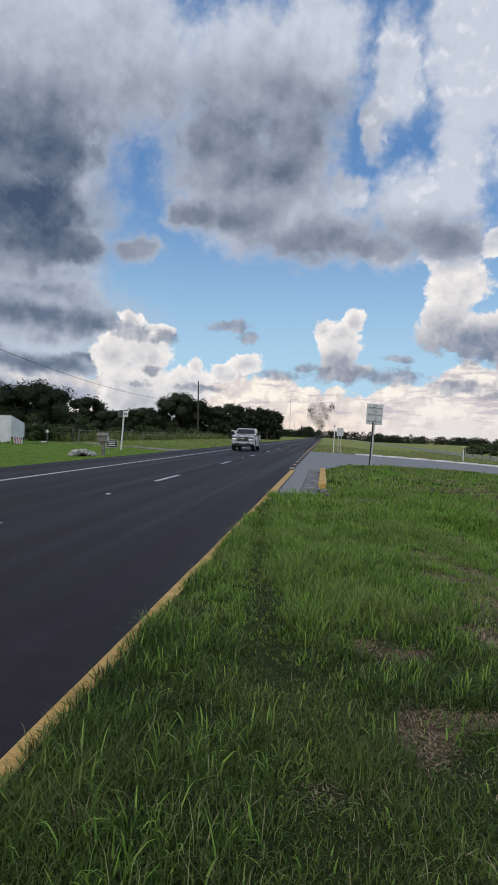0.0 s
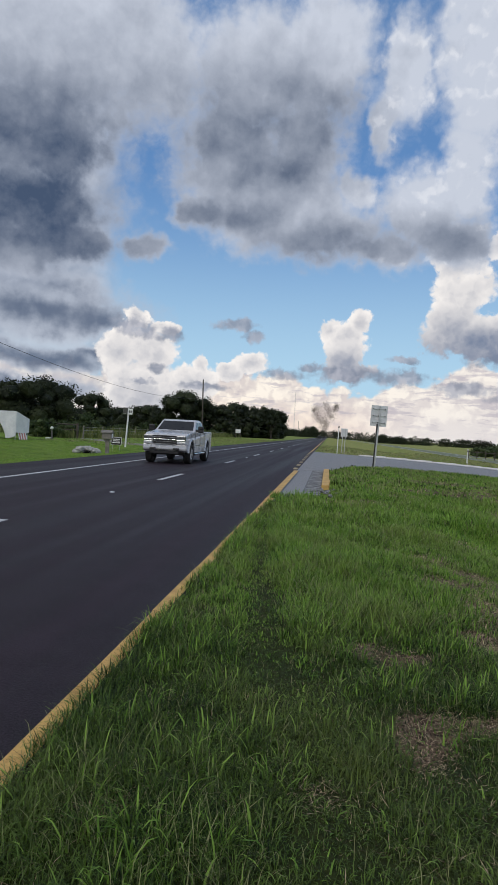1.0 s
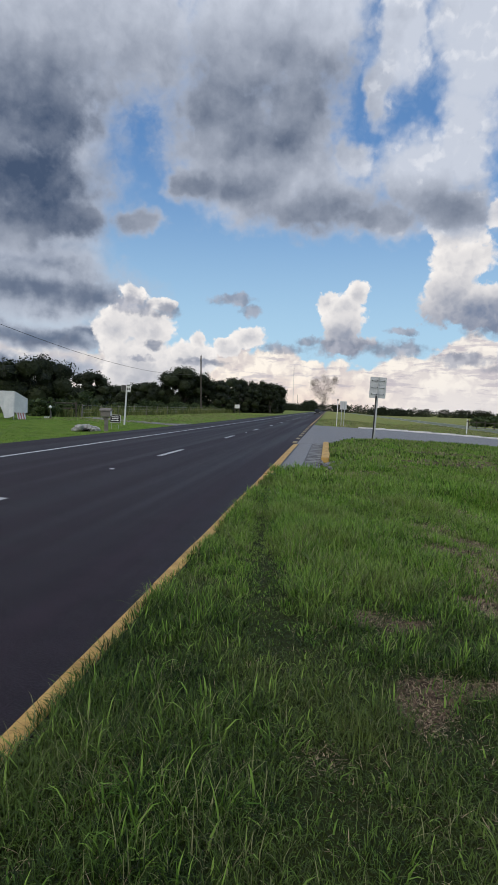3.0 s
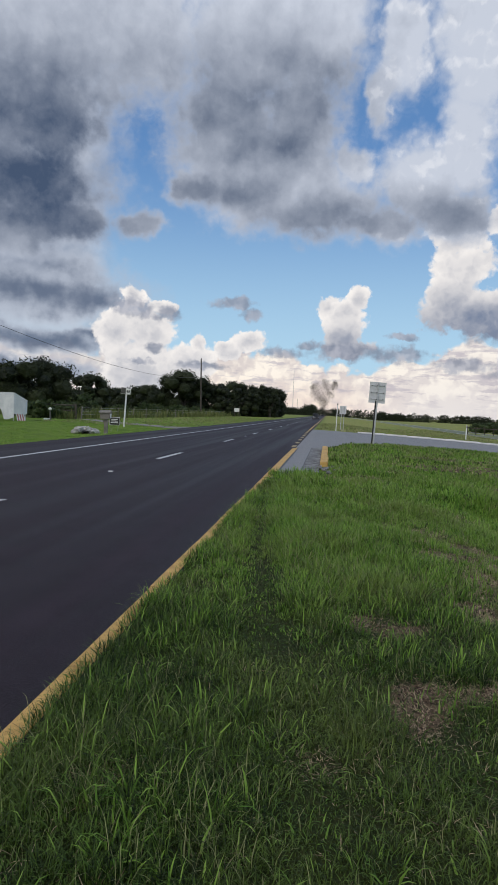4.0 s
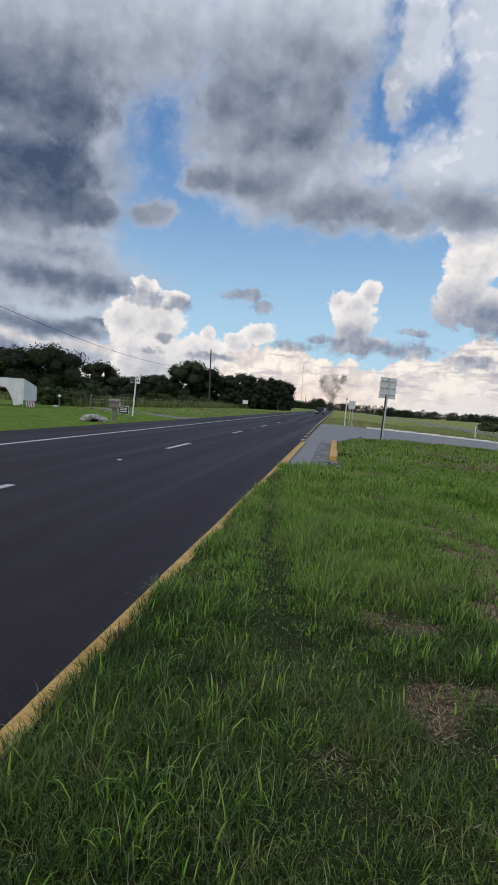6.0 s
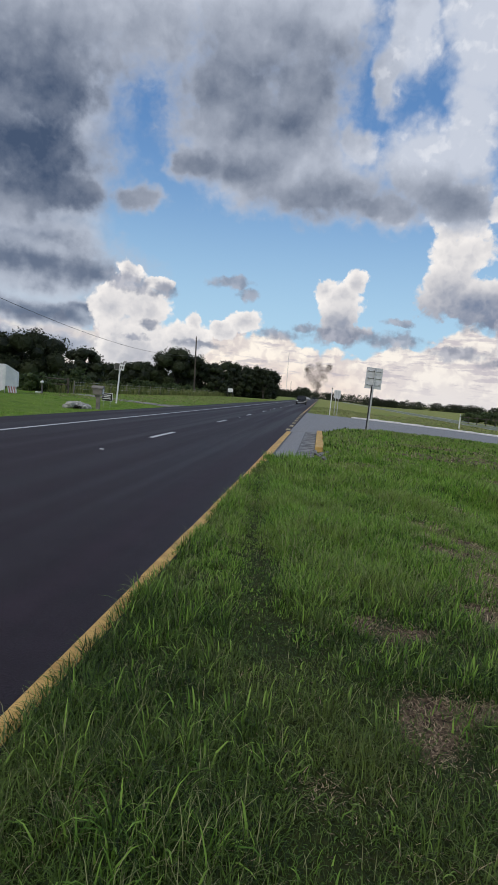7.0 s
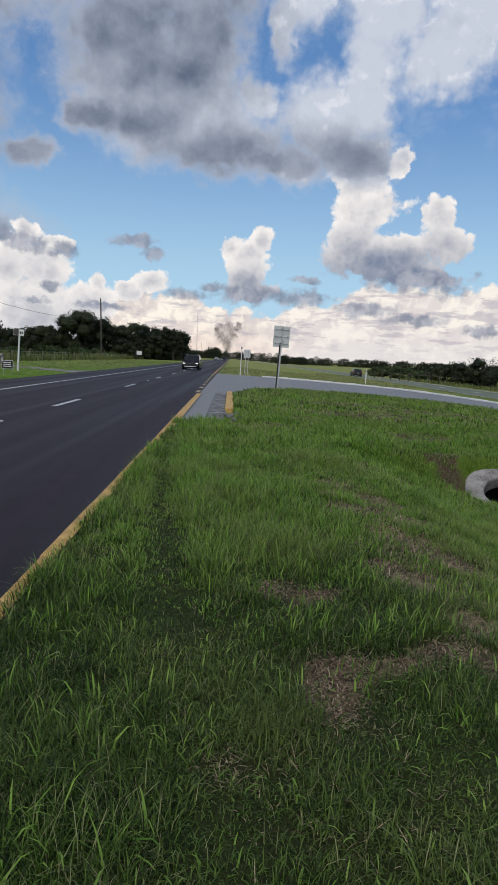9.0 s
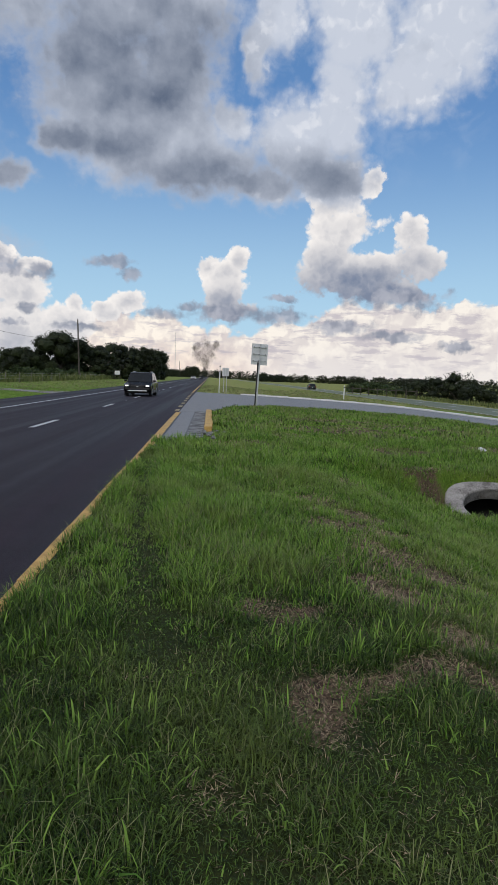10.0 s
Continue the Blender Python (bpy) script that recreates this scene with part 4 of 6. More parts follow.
# ---- culvert in the median ditch ----
def culvert():
    """A mitred concrete end: a tilted apron on the bank with a round pipe mouth, hollow behind."""
    cx, cy = 6.08, 12.9
    c = thing("culvert_headwall", pose(cx, cy, -0.87, 0, 0, -20), "pale mitred concrete culvert end with a dark round pipe mouth", "culvert")
    N, lean = 40, radians(38)
    ang = np.linspace(0, 2 * math.pi, N, endpoint=False)
    def on(u, v, d=0.0):
        """A point of the apron's plane: u across, v up the bank, d below its face."""
        return (u, v * math.cos(lean) + d * math.sin(lean), v * math.sin(lean) - d * math.cos(lean))
    def outer(a):
        k = (abs(math.cos(a) / 0.98) ** 3 + abs(math.sin(a) / 0.55) ** 3) ** (1 / 3)
        return math.cos(a) / k, math.sin(a) / k
    mouth = [(0.60 * math.cos(a), -0.10 + 0.43 * math.sin(a)) for a in ang]
    rim = [outer(a) for a in ang]
    bm = bmesh.new()
    rings = [[bm.verts.new(on(u, v, d)) for u, v in r] for r, d in ((mouth, 0.30), (mouth, 0.03), ([(m[0] * 1.05, m[1] * 1.05) for m in mouth], 0.0), ([(q[0] * 0.97, q[1] * 0.97) for q in rim], 0.0), (rim, 0.04), (rim, 0.55))]
    for p, q in zip(rings[:-1], rings[1:]):
        for i in range(N):
            bm.faces.new((p[i], q[i], q[(i + 1) % N], p[(i + 1) % N]))
    bmesh.ops.recalc_face_normals(bm, faces=bm.faces)
    part("apron", bm, APRON, c, "pale stained sloping concrete apron")
    # short closed bore, coloured near-black for the shade of a long pipe
    bore = bmesh.new()
    base = [on(u, v, 0.28) for u, v in mouth]
    a_ = [bore.verts.new(p) for p in base]
    b_ = [bore.verts.new((p[0], p[1] + 1.1, p[2] - 0.06)) for p in base]
    for i in range(N):
        bore.faces.new((a_[i], a_[(i + 1) % N], b_[(i + 1) % N], b_[i]))
    bore.faces.new(b_)
    part("pipe", bore, PIPE_SHADE, c, "pipe bore coloured dark for its deep shade")
    l = thing("litter", pose(7.6, 17.0, ground_z(7.6, 17.0).item() + 0.05, 20, 35, 10), "crumpled white paper litter in the grass", "litter")
    bm = bmesh.new()
    bmesh.ops.create_icosphere(bm, subdivisions=2, radius=0.13)
    for v in bm.verts:
        v.co *= 1 + 0.7 * noise.noise(v.co * 11)
        v.co.z *= 0.6
    part("paper", bm, WHITE_ENAMEL, l)


culvert()


# ---- trees and bushes ----
def foliage(name, clumps, per, size, mat, seed):
    """Leaf sprays scattered in and on ellipsoid clumps (x, y, z, rx, rz): each spray is a small bent quad pair."""
    rng = np.random.default_rng(seed)
    P, S = [], []
    for x, y, z, rx, rz in clumps:
        n = max(12, int(per * (rx * rz)))
        d = rng.normal(size=(n, 3))
        d /= np.linalg.norm(d, axis=1)[:, None]
        r = (0.72 + 0.42 * rng.random(n))[:, None]
        q = d * r * np.array([rx, rx, rz])
        q += 0.12 * rx * np.sin(q[:, [1, 2, 0]] * 5 / rx + x)
        P.append(q + np.array([x, y, z]))
    P = np.concatenate(P)
    n = len(P)
    u = rng.normal(size=(n, 3))
    u /= np.linalg.norm(u, axis=1)[:, None]
    w = np.cross(u, rng.normal(size=(n, 3)))
    w /= np.linalg.norm(w, axis=1)[:, None]
    s = (size * rng.uniform(0.6, 1.5, n))[:, None]
    nrm = np.cross(u, w) * 0.3
    # a five-cornered spray, bent along its middle
    V = np.stack([P - u * s, P - w * s * 0.55 + nrm * s, P + u * s * 0.2 - w * s * 0.5, P + u * s, P + w * s * 0.6 + nrm * s], 1).reshape(-1, 3)
    base = np.arange(n)[:, None] * 5
    F = np.concatenate([base + np.array([[0, 1, 2]]), base + np.array([[0, 2, 3]]), base + np.array([[0, 3, 4]])], 1).reshape(-1, 3)
    return raw_mesh(name, V, F.ravel(), np.full(len(F), 3), mat)


def make_tree(x, y, width, height, seed, label, leaf=OAK_LEAF, per=16.0, size=0.34, trunk=0.18, low=0.12, depth=1.0, category="tree", group="oaks along the road"):
    """A spreading tree: tapered trunk, forking limbs, crown of many leaf sprays in uneven clumps."""
    rng = random.Random(seed)
    z = ground_z(x, y).item()
    t = thing("oak_tree" if category == "tree" else "bush", pose(x, y, z), label, category, group)
    if trunk:
        bm = bmesh.new()
        h0 = height * (low + 0.15)
        tube(bm, (0, 0, -0.3), (0, 0, h0), height * 0.045 + 0.06, height * 0.03 + 0.04, 10)
        for k in range(6):
            a = k * 1.05 + rng.uniform(-.3, .3)
            r = width * rng.uniform(0.2, 0.36)
            tube(bm, (0, 0, h0 * 0.9), (r * math.cos(a), r * math.sin(a), height * rng.uniform(0.45, 0.7)), height * 0.022 + 0.03, 0.03, 7)
        part("trunk", bm, BARK, t)
    clumps = []
    k = 0
    while k < 40:
        a, u, v = rng.uniform(0, 2 * math.pi), rng.random(), rng.random()
        hz = low + (0.95 - low) * v
        env = math.sqrt(max(0.02, 1 - ((hz - 0.42) / 0.60) ** 2))
        rr = (u ** 0.5) * env * width * 0.5
        cr = width * rng.uniform(0.09, 0.17)
        clumps.append((rr * math.cos(a), rr * math.sin(a) * depth, min(hz * height, height - cr * 0.6), cr, min(cr * 0.8, height * 0.2)))
        k += 1
    me = foliage("crown", clumps, per, size, leaf, seed)
    ob = new("crown", me)
    ob.parent = t
    core = bmesh.new()
    for cx, cy, cz, rx, rz in clumps[::1 if width > 7 and per > 20 else 2]:
        r = bmesh.ops.create_icosphere(core, subdivisions=2, radius=1.0, matrix=Matrix.LocRotScale((cx * 0.92, cy * 0.92, cz * 0.97), None, (rx * 0.86, rx * 0.86, rz * 0.86)))
        for q in r["verts"]:
            q.co += noise.noise_vector(q.co * (2.0 / rx)) * 0.25 * rx
    part("inner_foliage", core, leaf, t)
    return t


def trees():
    oak = "large dark live oak with a broad dense crown"
    rows = [(-54.0, 109.6, 15.0, 9.3), (-62.0, 114.0, 12.0, 8.0), (-66.0, 104.0, 14.0, 8.6), (-48.6, 124.6, 9.5, 7.6), (-70.0, 122.0, 14.0, 9.0), (-46.5, 166.0, 11.0, 7.2), (-39.0, 170.0, 15.5, 11.6), (-33.5, 176.0, 10.0, 8.6),
            (-29.5, 199.0, 10.5, 10.8), (-25.0, 204.0, 9.5, 10.2), (-20.5, 199.0, 9.0, 10.0), (-16.8, 202.0, 7.6, 9.6), (-18.6, 196.0, 8.0, 9.4), (-22.6, 197.0, 8.0, 9.8), (-24.0, 190.0, 8.0, 8.0), (-29.0, 174.0, 8.0, 8.4), (-31.0, 186.0, 9.0, 9.4), (-51.0, 172.0, 10.0, 7.0), (-57.0, 176.0, 11.0, 6.6), (-17.3, 193.0, 6.0, 8.0), (-20.0, 206.0, 9.0, 8.6)]
    for i, (x, y, w, h) in enumerate(rows):
        make_tree(x, y, w, h, 10 + i, oak, per=80.0, size=0.19, low=0.04)
    back = "dark tree in a hazy grove behind the pasture"
    for i, (x, y, w, h) in enumerate([(-74, 215, 18, 8.0), (-86, 210, 18, 8.6), (-64, 218, 15, 8.6), (-57, 214, 12, 9.0), (-100, 205, 22, 9.5), (-52, 205, 12, 8.0), (-116, 205, 22, 10.5), (-80, 150, 18, 10.0)]):
        make_tree(x, y, w, h * 0.8, 50 + i, back, per=22.0, size=0.32, low=0.02, group="far grove")
    # other side of the median: scrub trees by the field
    scrub = "dark scrubby tree with a ragged crown at the field edge"
    for i, (x, y, w, h) in enumerate([(45.8, 120, 5.6, 7.2), (48.2, 119, 5.0, 7.4), (43.4, 121, 6.5, 5.4), (40.8, 122.5, 5.5, 4.4), (50.3, 118, 6.0, 5.0), (52.5, 117, 5.6, 4.0), (57.0, 118, 6.6, 3.9), (46.6, 117, 6.2, 4.6), (62.5, 120, 7.8, 4.4)]):
        make_tree(x, y, w, h * 0.85, 70 + i, scrub, per=100.0, size=0.115, low=0.03, group="field edge scrub")
    for i, (x, y, w, h) in enumerate([(37.5, 148, 5.4, 2.7), (41.0, 147, 6.0, 2.6), (34.6, 150, 5.0, 2.3), (43.5, 146, 5.0, 2.2)]):
        make_tree(x, y, w, h, 90 + i, "dense dark green bush by the far carriageway", SHRUB_LEAF, 34.0, 0.22, 0, 0.0, category="bush", group="roadside bushes")
    # bushes along the pasture fence
    rng = random.Random(21)
    for i in range(26):
        y = 62 + 5.2 * i + rng.uniform(-1.5, 1.5)
        x = -27.0 - 0.02 * y + rng.uniform(-3.0, 1.0)
        w = rng.uniform(2.0, 4.0)
        make_tree(x, y, w, rng.uniform(1.3, 2.3), 120 + i, "rough green bush among tall weeds along the fence", SHRUB_LEAF, 26.0, 0.20, 0, 0.0, category="bush", group="fence bushes")
    make_tree(-30.0, 76.0, 3.4, 3.0, 200, "rounded grey-green bush beside the pasture fence", SHRUB_LEAF, 40.0, 0.16, 0.05, 0.0, category="bush", group="fence bushes")


trees()


def far_woods():
    """Long low belts of woodland on the horizon, as uneven clumps of foliage."""
    rng = random.Random(77)
    clumps = []
    for k in range(240):
        x = -15 - 160 * rng.random() ** 1.5
        y = 620 + rng.uniform(0, 90) + 0.4 * (-15 - x)
        h = rng.uniform(4.5, 8.0) + (3.0 if -22 < x else 0)
        clumps.append((x, y, h * 0.5, rng.uniform(3.0, 6.0), h * 0.55))
    me = foliage("far_woods", clumps, 8.0, 0.5, OAK_LEAF, 5)
    tagged(new("far_woods", me), "dark distant line of trees beside the road", "woods", kind="stuff")
    clumps = []
    for k in range(420):
        a = rng.random()
        x = -20 + 1000 * a
        y = 900 - 420 * a + rng.uniform(-30, 30)
        h = rng.uniform(5.0, 9.5) * (1.0 if a > 0.1 else 1.25)
        clumps.append((x, y, h * 0.4 - 2.2 * smooth01(x, 33.6, 58.0).item(), rng.uniform(4, 8), h * 0.6))
    for k in range(260):
        x = 60 + 260 * rng.random()
        y = 360 - 0.55 * (x - 60) + rng.uniform(-20, 20)
        if 0.36 < noise.noise(Vector((x * 0.02, 0, 0))) + 0.5:
            clumps.append((x, y, -1.6, rng.uniform(3, 5), rng.uniform(1.0, 2.4)))
    me = foliage("far_woods", clumps, 9.0, 0.65, OAK_LEAF, 6)
    tagged(new("far_woods", me), "dark distant belt of woodland across the fields", "woods", kind="stuff")


far_woods()


# ---- vehicles ----
def car_paint(name, base, metal, rough=0.28):
    n = material(name, rough, metal, 0.5)
    flake = n.noise(n.obj, 260.0, 2.0, 0.7)["Fac"]
    dust = n.noise(n.obj, 1.7, 4.0, 0.6)["Fac"]
    c = n.mix(n.ramp(flake, 0.35, 0.65), (*[v * 0.88 for v in base], 1), (*base, 1))
    n.put(n.b.inputs["Base Color"], n.mix(n.ramp(dust, 0.5, 0.8, 0.0, 0.2), c, (*[0.75 * v + 0.01 for v in base], 1)))
    n.put(n.b.inputs["Roughness"], n.ramp(dust, 0.35, 0.75, rough, rough + 0.2))
    n.b.inputs["Specular IOR Level"].default_value = 0.28 if max(base) < 0.05 else 0.5
    n.b.inputs["Coat Weight"].default_value = 0.0 if max(base) < 0.05 else 0.2
    n.b.inputs["Coat Roughness"].default_value = 0.06
    return n.m


SILVER = car_paint("silver_car_paint", (0.58, 0.59, 0.61), 0.35, 0.22)
BLACK_CAR = car_paint("black_car_paint", (0.004, 0.004, 0.006), 0.0, 0.12)
WHITE_CAR = car_paint("white_car_paint", (0.66, 0.66, 0.66), 0.0, 0.3)
GREY_CAR = car_paint("dark_green_car_paint", (0.03, 0.04, 0.035), 0.2, 0.25)
CHROME = surface("chrome", (0.62, 0.63, 0.65), (0.78, 0.79, 0.80), 4.0, 60.0, 0.16, 1.0, 0.0)
TYRE = surface("tyre_rubber", (0.010, 0.010, 0.010), (0.025, 0.024, 0.023), 5.0, 60.0, 0.85, relief=0.3)
RIM = surface("machined_alloy", (0.34, 0.34, 0.36), (0.56, 0.57, 0.58), 6.0, 60.0, 0.32, 0.85, 0.05)
TRIM = surface("black_plastic_trim", (0.010, 0.010, 0.011), (0.025, 0.025, 0.026), 5.0, 80.0, 0.55, relief=0.1)
GLASS_DARK = surface("tinted_car_glass", (0.012, 0.014, 0.017), (0.024, 0.027, 0.031), 1.0, 8.0, 0.06, 0.0, 0.0, spec=0.22)
RED_LENS = surface("red_lamp_lens", (0.20, 0.01, 0.01), (0.32, 0.02, 0.02), 5.0, 40.0, 0.2, relief=0.0)
CLEAR_LENS = surface("clear_lamp_lens", (0.10, 0.10, 0.11), (0.30, 0.31, 0.33), 9.0, 40.0, 0.12, 0.3, 0.0)
GRIME = surface("underbody_grime", (0.012, 0.011, 0.010), (0.03, 0.028, 0.026), 4.0, 40.0, 0.9)


def make_lamp(name, strength):
    n = material(name, 0.2)
    n.b.inputs["Base Color"].default_value = (0.8, 0.8, 0.8, 1)
    n.b.inputs["Emission Color"].default_value = (1.0, 0.97, 0.92, 1)
    n.b.inputs["Emission Strength"].default_value = strength
    return n.m


LAMP_ON = make_lamp("lit_headlamp", 1.3)


def arch(yc, r, zc, k=9):
    """The wheel opening in a side outline, from the front round to the back."""
    return [(yc - r * math.cos(a), zc + r * math.sin(a)) for a in np.linspace(0.0, math.pi, k)]


def taper(bm, belt, roof, k):
    """Lean the sides above the belt inwards."""
    for v in bm.verts:
        if v.co.z > belt:
            v.co.x *= 1 - k * (v.co.z - belt) / (roof - belt)
    return bm


def plate(corners, thick, out):
    """A thin pane with the given corners, drawn out along `out`."""
    bm = bmesh.new()
    a = [bm.verts.new(Vector(c) + Vector(out) * thick) for c in corners]
    b = [bm.verts.new(Vector(c) - Vector(out) * 0.02) for c in corners]
    k = len(corners)
    bm.faces.new(a), bm.faces.new(b[::-1])
    for i in range(k):
        bm.faces.new((a[i], b[i], b[(i + 1) % k], a[(i + 1) % k]))
    bmesh.ops.recalc_face_normals(bm, faces=bm.faces)
    bmesh.ops.bevel(bm, geom=bm.edges[:], offset=0.006, segments=1, affect="EDGES")
    return bm


def wheel_mesh(r, w, rim_r):
    s = w / 2
    tyre = lathe([(rim_r, -s * 0.8), (rim_r + 0.02, -s), (r - 0.05, -s), (r - 0.012, -s * 0.85), (r, -s * 0.55), (r - 0.01, -s * 0.5), (r, -s * 0.44), (r, -s * 0.06), (r - 0.012, 0), (r, s * 0.06), (r, s * 0.44), (r - 0.01, s * 0.5), (r, s * 0.55), (r - 0.012, s * 0.85), (r - 0.05, s), (rim_r + 0.02, s), (rim_r, s * 0.8), (rim_r, -s * 0.8)], 32)
    rim = lathe([(rim_r, -s * 0.8), (rim_r + 0.012, -s * 0.86), (rim_r - 0.03, -s * 0.82), (rim_r - 0.05, -s * 0.3), (0.08, -s * 0.35), (0.06, -s * 0.6), (0.0, -s * 0.62)], 32)
    spokes = bmesh.new()
    for k in range(5):
        a = 2 * math.pi * k / 5
        for da in (-0.16, 0.16):
            c, d = math.cos(a + da), math.sin(a + da)
            tube(spokes, (-s * 0.66, 0.07 * math.cos(a), 0.07 * math.sin(a)), (-s * 0.78, (rim_r - 0.02) * c, (rim_r - 0.02) * d), 0.022, 0.028, 6)
    dark = lathe([(0.05, -s * 0.2), (rim_r - 0.055, -s * 0.2), (rim_r - 0.055, s * 0.7), (0.05, s * 0.7), (0.05, -s * 0.2)], 24)
    return mesh_of("tyre", tyre, TYRE), mesh_of("rim", rim, RIM), mesh_of("spokes", spokes, RIM), mesh_of("brake_disc", dark, GRIME)


def wheels_of(v, r, w, rim_r, track, front, rear):
    meshes = wheel_mesh(r, w, rim_r)
    for m in meshes[:2]:
        m.shade_smooth()
    out = []
    for sx in (-1, 1):
        for y in (front, rear):
            wh = new("wheel")
            wh.parent = v
            wh.matrix_basis = pose(sx * track, y, r, 0, 0, 0 if sx < 0 else 180)
            for nme, m in zip(("tyre", "rim", "spokes", "brake_disc"), meshes):
                ob = new(nme, m)
                ob.parent = wh
            out.append((wh, sx, y, r, track))
    return out


def pickup():
    """A full-size double-cab pickup; its nose points to -y."""
    v = thing("pickup_truck", pose(-6.95, 57.3, 0), "silver double-cab pickup truck with chunky tyres and lit headlamps", "truck")
    f, b, W, r = -1.83, 1.83, 0.985, 0.45
    side = [(-2.72, 0.52), (-2.80, 0.72), (-2.80, 1.10), (-2.72, 1.27), (-2.45, 1.34), (-1.2, 1.44), (-1.0, 1.46), (2.90, 1.46), (2.97, 1.38), (2.97, 0.66), (2.90, 0.50)]
    under = arch(b, 0.53, 0.50)[::-1] + arch(f, 0.53, 0.50)[::-1]
    bm = prism(side + under, -W, W)
    rim_edges = [e for e in bm.edges if all(q.co.z > 0.6 and (abs(abs(q.co.y) - 1.83) > 0.56 or q.co.z > 1.1) for q in e.verts) and e.calc_face_angle(0) > 0.5]
    bmesh.ops.bevel(bm, geom=rim_edges, offset=0.04, segments=2, affect="EDGES", profile=0.5)
    for q in bm.verts:
        if q.co.y < -2.2:
            q.co.x *= 1 - 0.05 * (-2.2 - q.co.y) / 0.6
            q.co.y += 0.12 * (abs(q.co.x) / W) ** 3
        if q.co.z > 1.38 and q.co.y < -1.0:
            q.co.z += 0.03 * (1 - (q.co.x / W) ** 2)
    part("body", bm, SILVER, v, smooth=False)
    part("chassis", boxed(-0.82, 0.82, -2.5, 2.85, 0.38, 0.62, bevel=0.03), GRIME, v)
    cab = taper(prism([(-1.02, 1.44), (-0.30, 1.92), (-0.12, 1.985), (0.75, 1.985), (0.98, 1.93), (1.14, 1.44)], -W + 0.03, W - 0.03, 0.05, 3), 1.44, 1.985, 0.17)
    part("cab", cab, SILVER, v)
    sx = lambda z: (W - 0.03) * (1 - 0.17 * (z - 1.44) / 0.545)
    ws = [(-sx(1.50) + 0.10, -0.955, 1.495), (sx(1.50) - 0.10, -0.955, 1.495), (sx(1.90) - 0.09, -0.345, 1.90), (-sx(1.90) + 0.09, -0.345, 1.90)]
    part("windscreen", plate(ws, 0.006, Vector((0, -0.56, 0.83))), GLASS_DARK, v, "dark reflecting windscreen")
    part("rear_window", plate([(-0.7, 1.135, 1.52), (0.7, 1.135, 1.52), (0.62, 1.03, 1.86), (-0.62, 1.03, 1.86)], 0.006, Vector((0, 0.95, 0.3))), GLASS_DARK, v)
    for s in (-1, 1):
        o = Vector((s, 0, 0.17))
        for ys in (((-0.78, 1.49), (0.10, 1.49), (0.10, 1.88), (-0.26, 1.88)), ((0.20, 1.49), (0.98, 1.49), (0.86, 1.87), (0.20, 1.88))):
            part("side_window", plate([(s * sx(z), y, z) for y, z in ys], 0.006, o), GLASS_DARK, v)
        part("door_seam", boxed(s * W - 0.004, s * W + 0.004, 0.145, 0.158, 0.62, 1.44), TRIM, v)
        part("door_seam", boxed(s * W - 0.004, s * W + 0.004, 1.14, 1.153, 0.62, 1.44), TRIM, v)
        part("door_seam", boxed(s * W - 0.004, s * W + 0.004, -1.06, -1.047, 0.70, 1.40), TRIM, v)
        part("side_moulding", boxed(s * W - 0.012, s * W + 0.012, -1.2, 1.22, 0.80, 0.83, bevel=0.004), CHROME, v)
        for y in (-0.02, 0.98):
            part("door_handle", boxed(s * W - 0.02, s * W + 0.035, y - 0.1, y + 0.1, 1.27, 1.31, bevel=0.012), CHROME, v)
        m = part("mirror", boxed(s * (W + 0.18) - 0.13, s * (W + 0.18) + 0.13, -0.86, -0.70, 1.40, 1.70, bevel=0.04), TRIM, v, "tall black towing mirror with chrome cap")
        part("cap", boxed(s * (W + 0.18) - 0.12, s * (W + 0.18) + 0.12, -0.885, -0.80, 1.56, 1.69, bevel=0.02), TRIM, m)
        part("arm", boxed(s * W - 0.05, s * W + 0.12, -0.80, -0.74, 1.44, 1.54, bevel=0.01), TRIM, m)
        part("running_board", tubed((s * (W - 0.03), -1.15, 0.42), (s * (W - 0.03), 1.2, 0.42), 0.055, 0.055, 10), CHROME, v)
        for y in (f, b):
            bm = bmesh.new()
            pts = [(y - q * math.cos(a), 0.52 + q * math.sin(a)) for q in (0.525, 0.60) for a in np.linspace(-0.05, math.pi + 0.05, 15)]
            n = 15
            inner, outer = pts[:n], pts[n:]
            vi = [[bm.verts.new((s * x, p, z)) for p, z in ring] for ring, x in ((inner, W - 0.06), (inner, W + 0.045), (outer, W + 0.02), (outer, W - 0.06))]
            for i in range(n - 1):
                for j in range(4):
                    bm.faces.new((vi[j][i], vi[j][i + 1], vi[(j + 1) % 4][i + 1], vi[(j + 1) % 4][i]))
            bmesh.ops.recalc_face_normals(bm, faces=bm.faces)
            part("wheel_flare", bm, SILVER, v, smooth=True)
            liner = bmesh.new()
            rings = [[liner.verts.new((s * x, y - q * math.cos(a), 0.50 + q * math.sin(a))) for a in np.linspace(0, math.pi, 15)] for x, q in ((W - 0.005, 0.522), (W - 0.45, 0.522), (W - 0.45, 0.05))]
            for p, q in zip(rings[:-1], rings[1:]):
                for i in range(14):
                    liner.faces.new((p[i], p[i + 1], q[i + 1], q[i]))
            part("wheel_liner", liner, GRIME, v)
        h = part("headlamp", boxed(s * 0.72 - 0.22, s * 0.72 + 0.20, -2.845, -2.55, 1.01, 1.23, bevel=0.03), CLEAR_LENS, v, "clear headlamp with a lit strip")
        part("lit_strip", boxed(s * 0.72 - 0.19, s * 0.72 + 0.17, -2.853, -2.80, 1.03, 1.052), LAMP_ON, h)
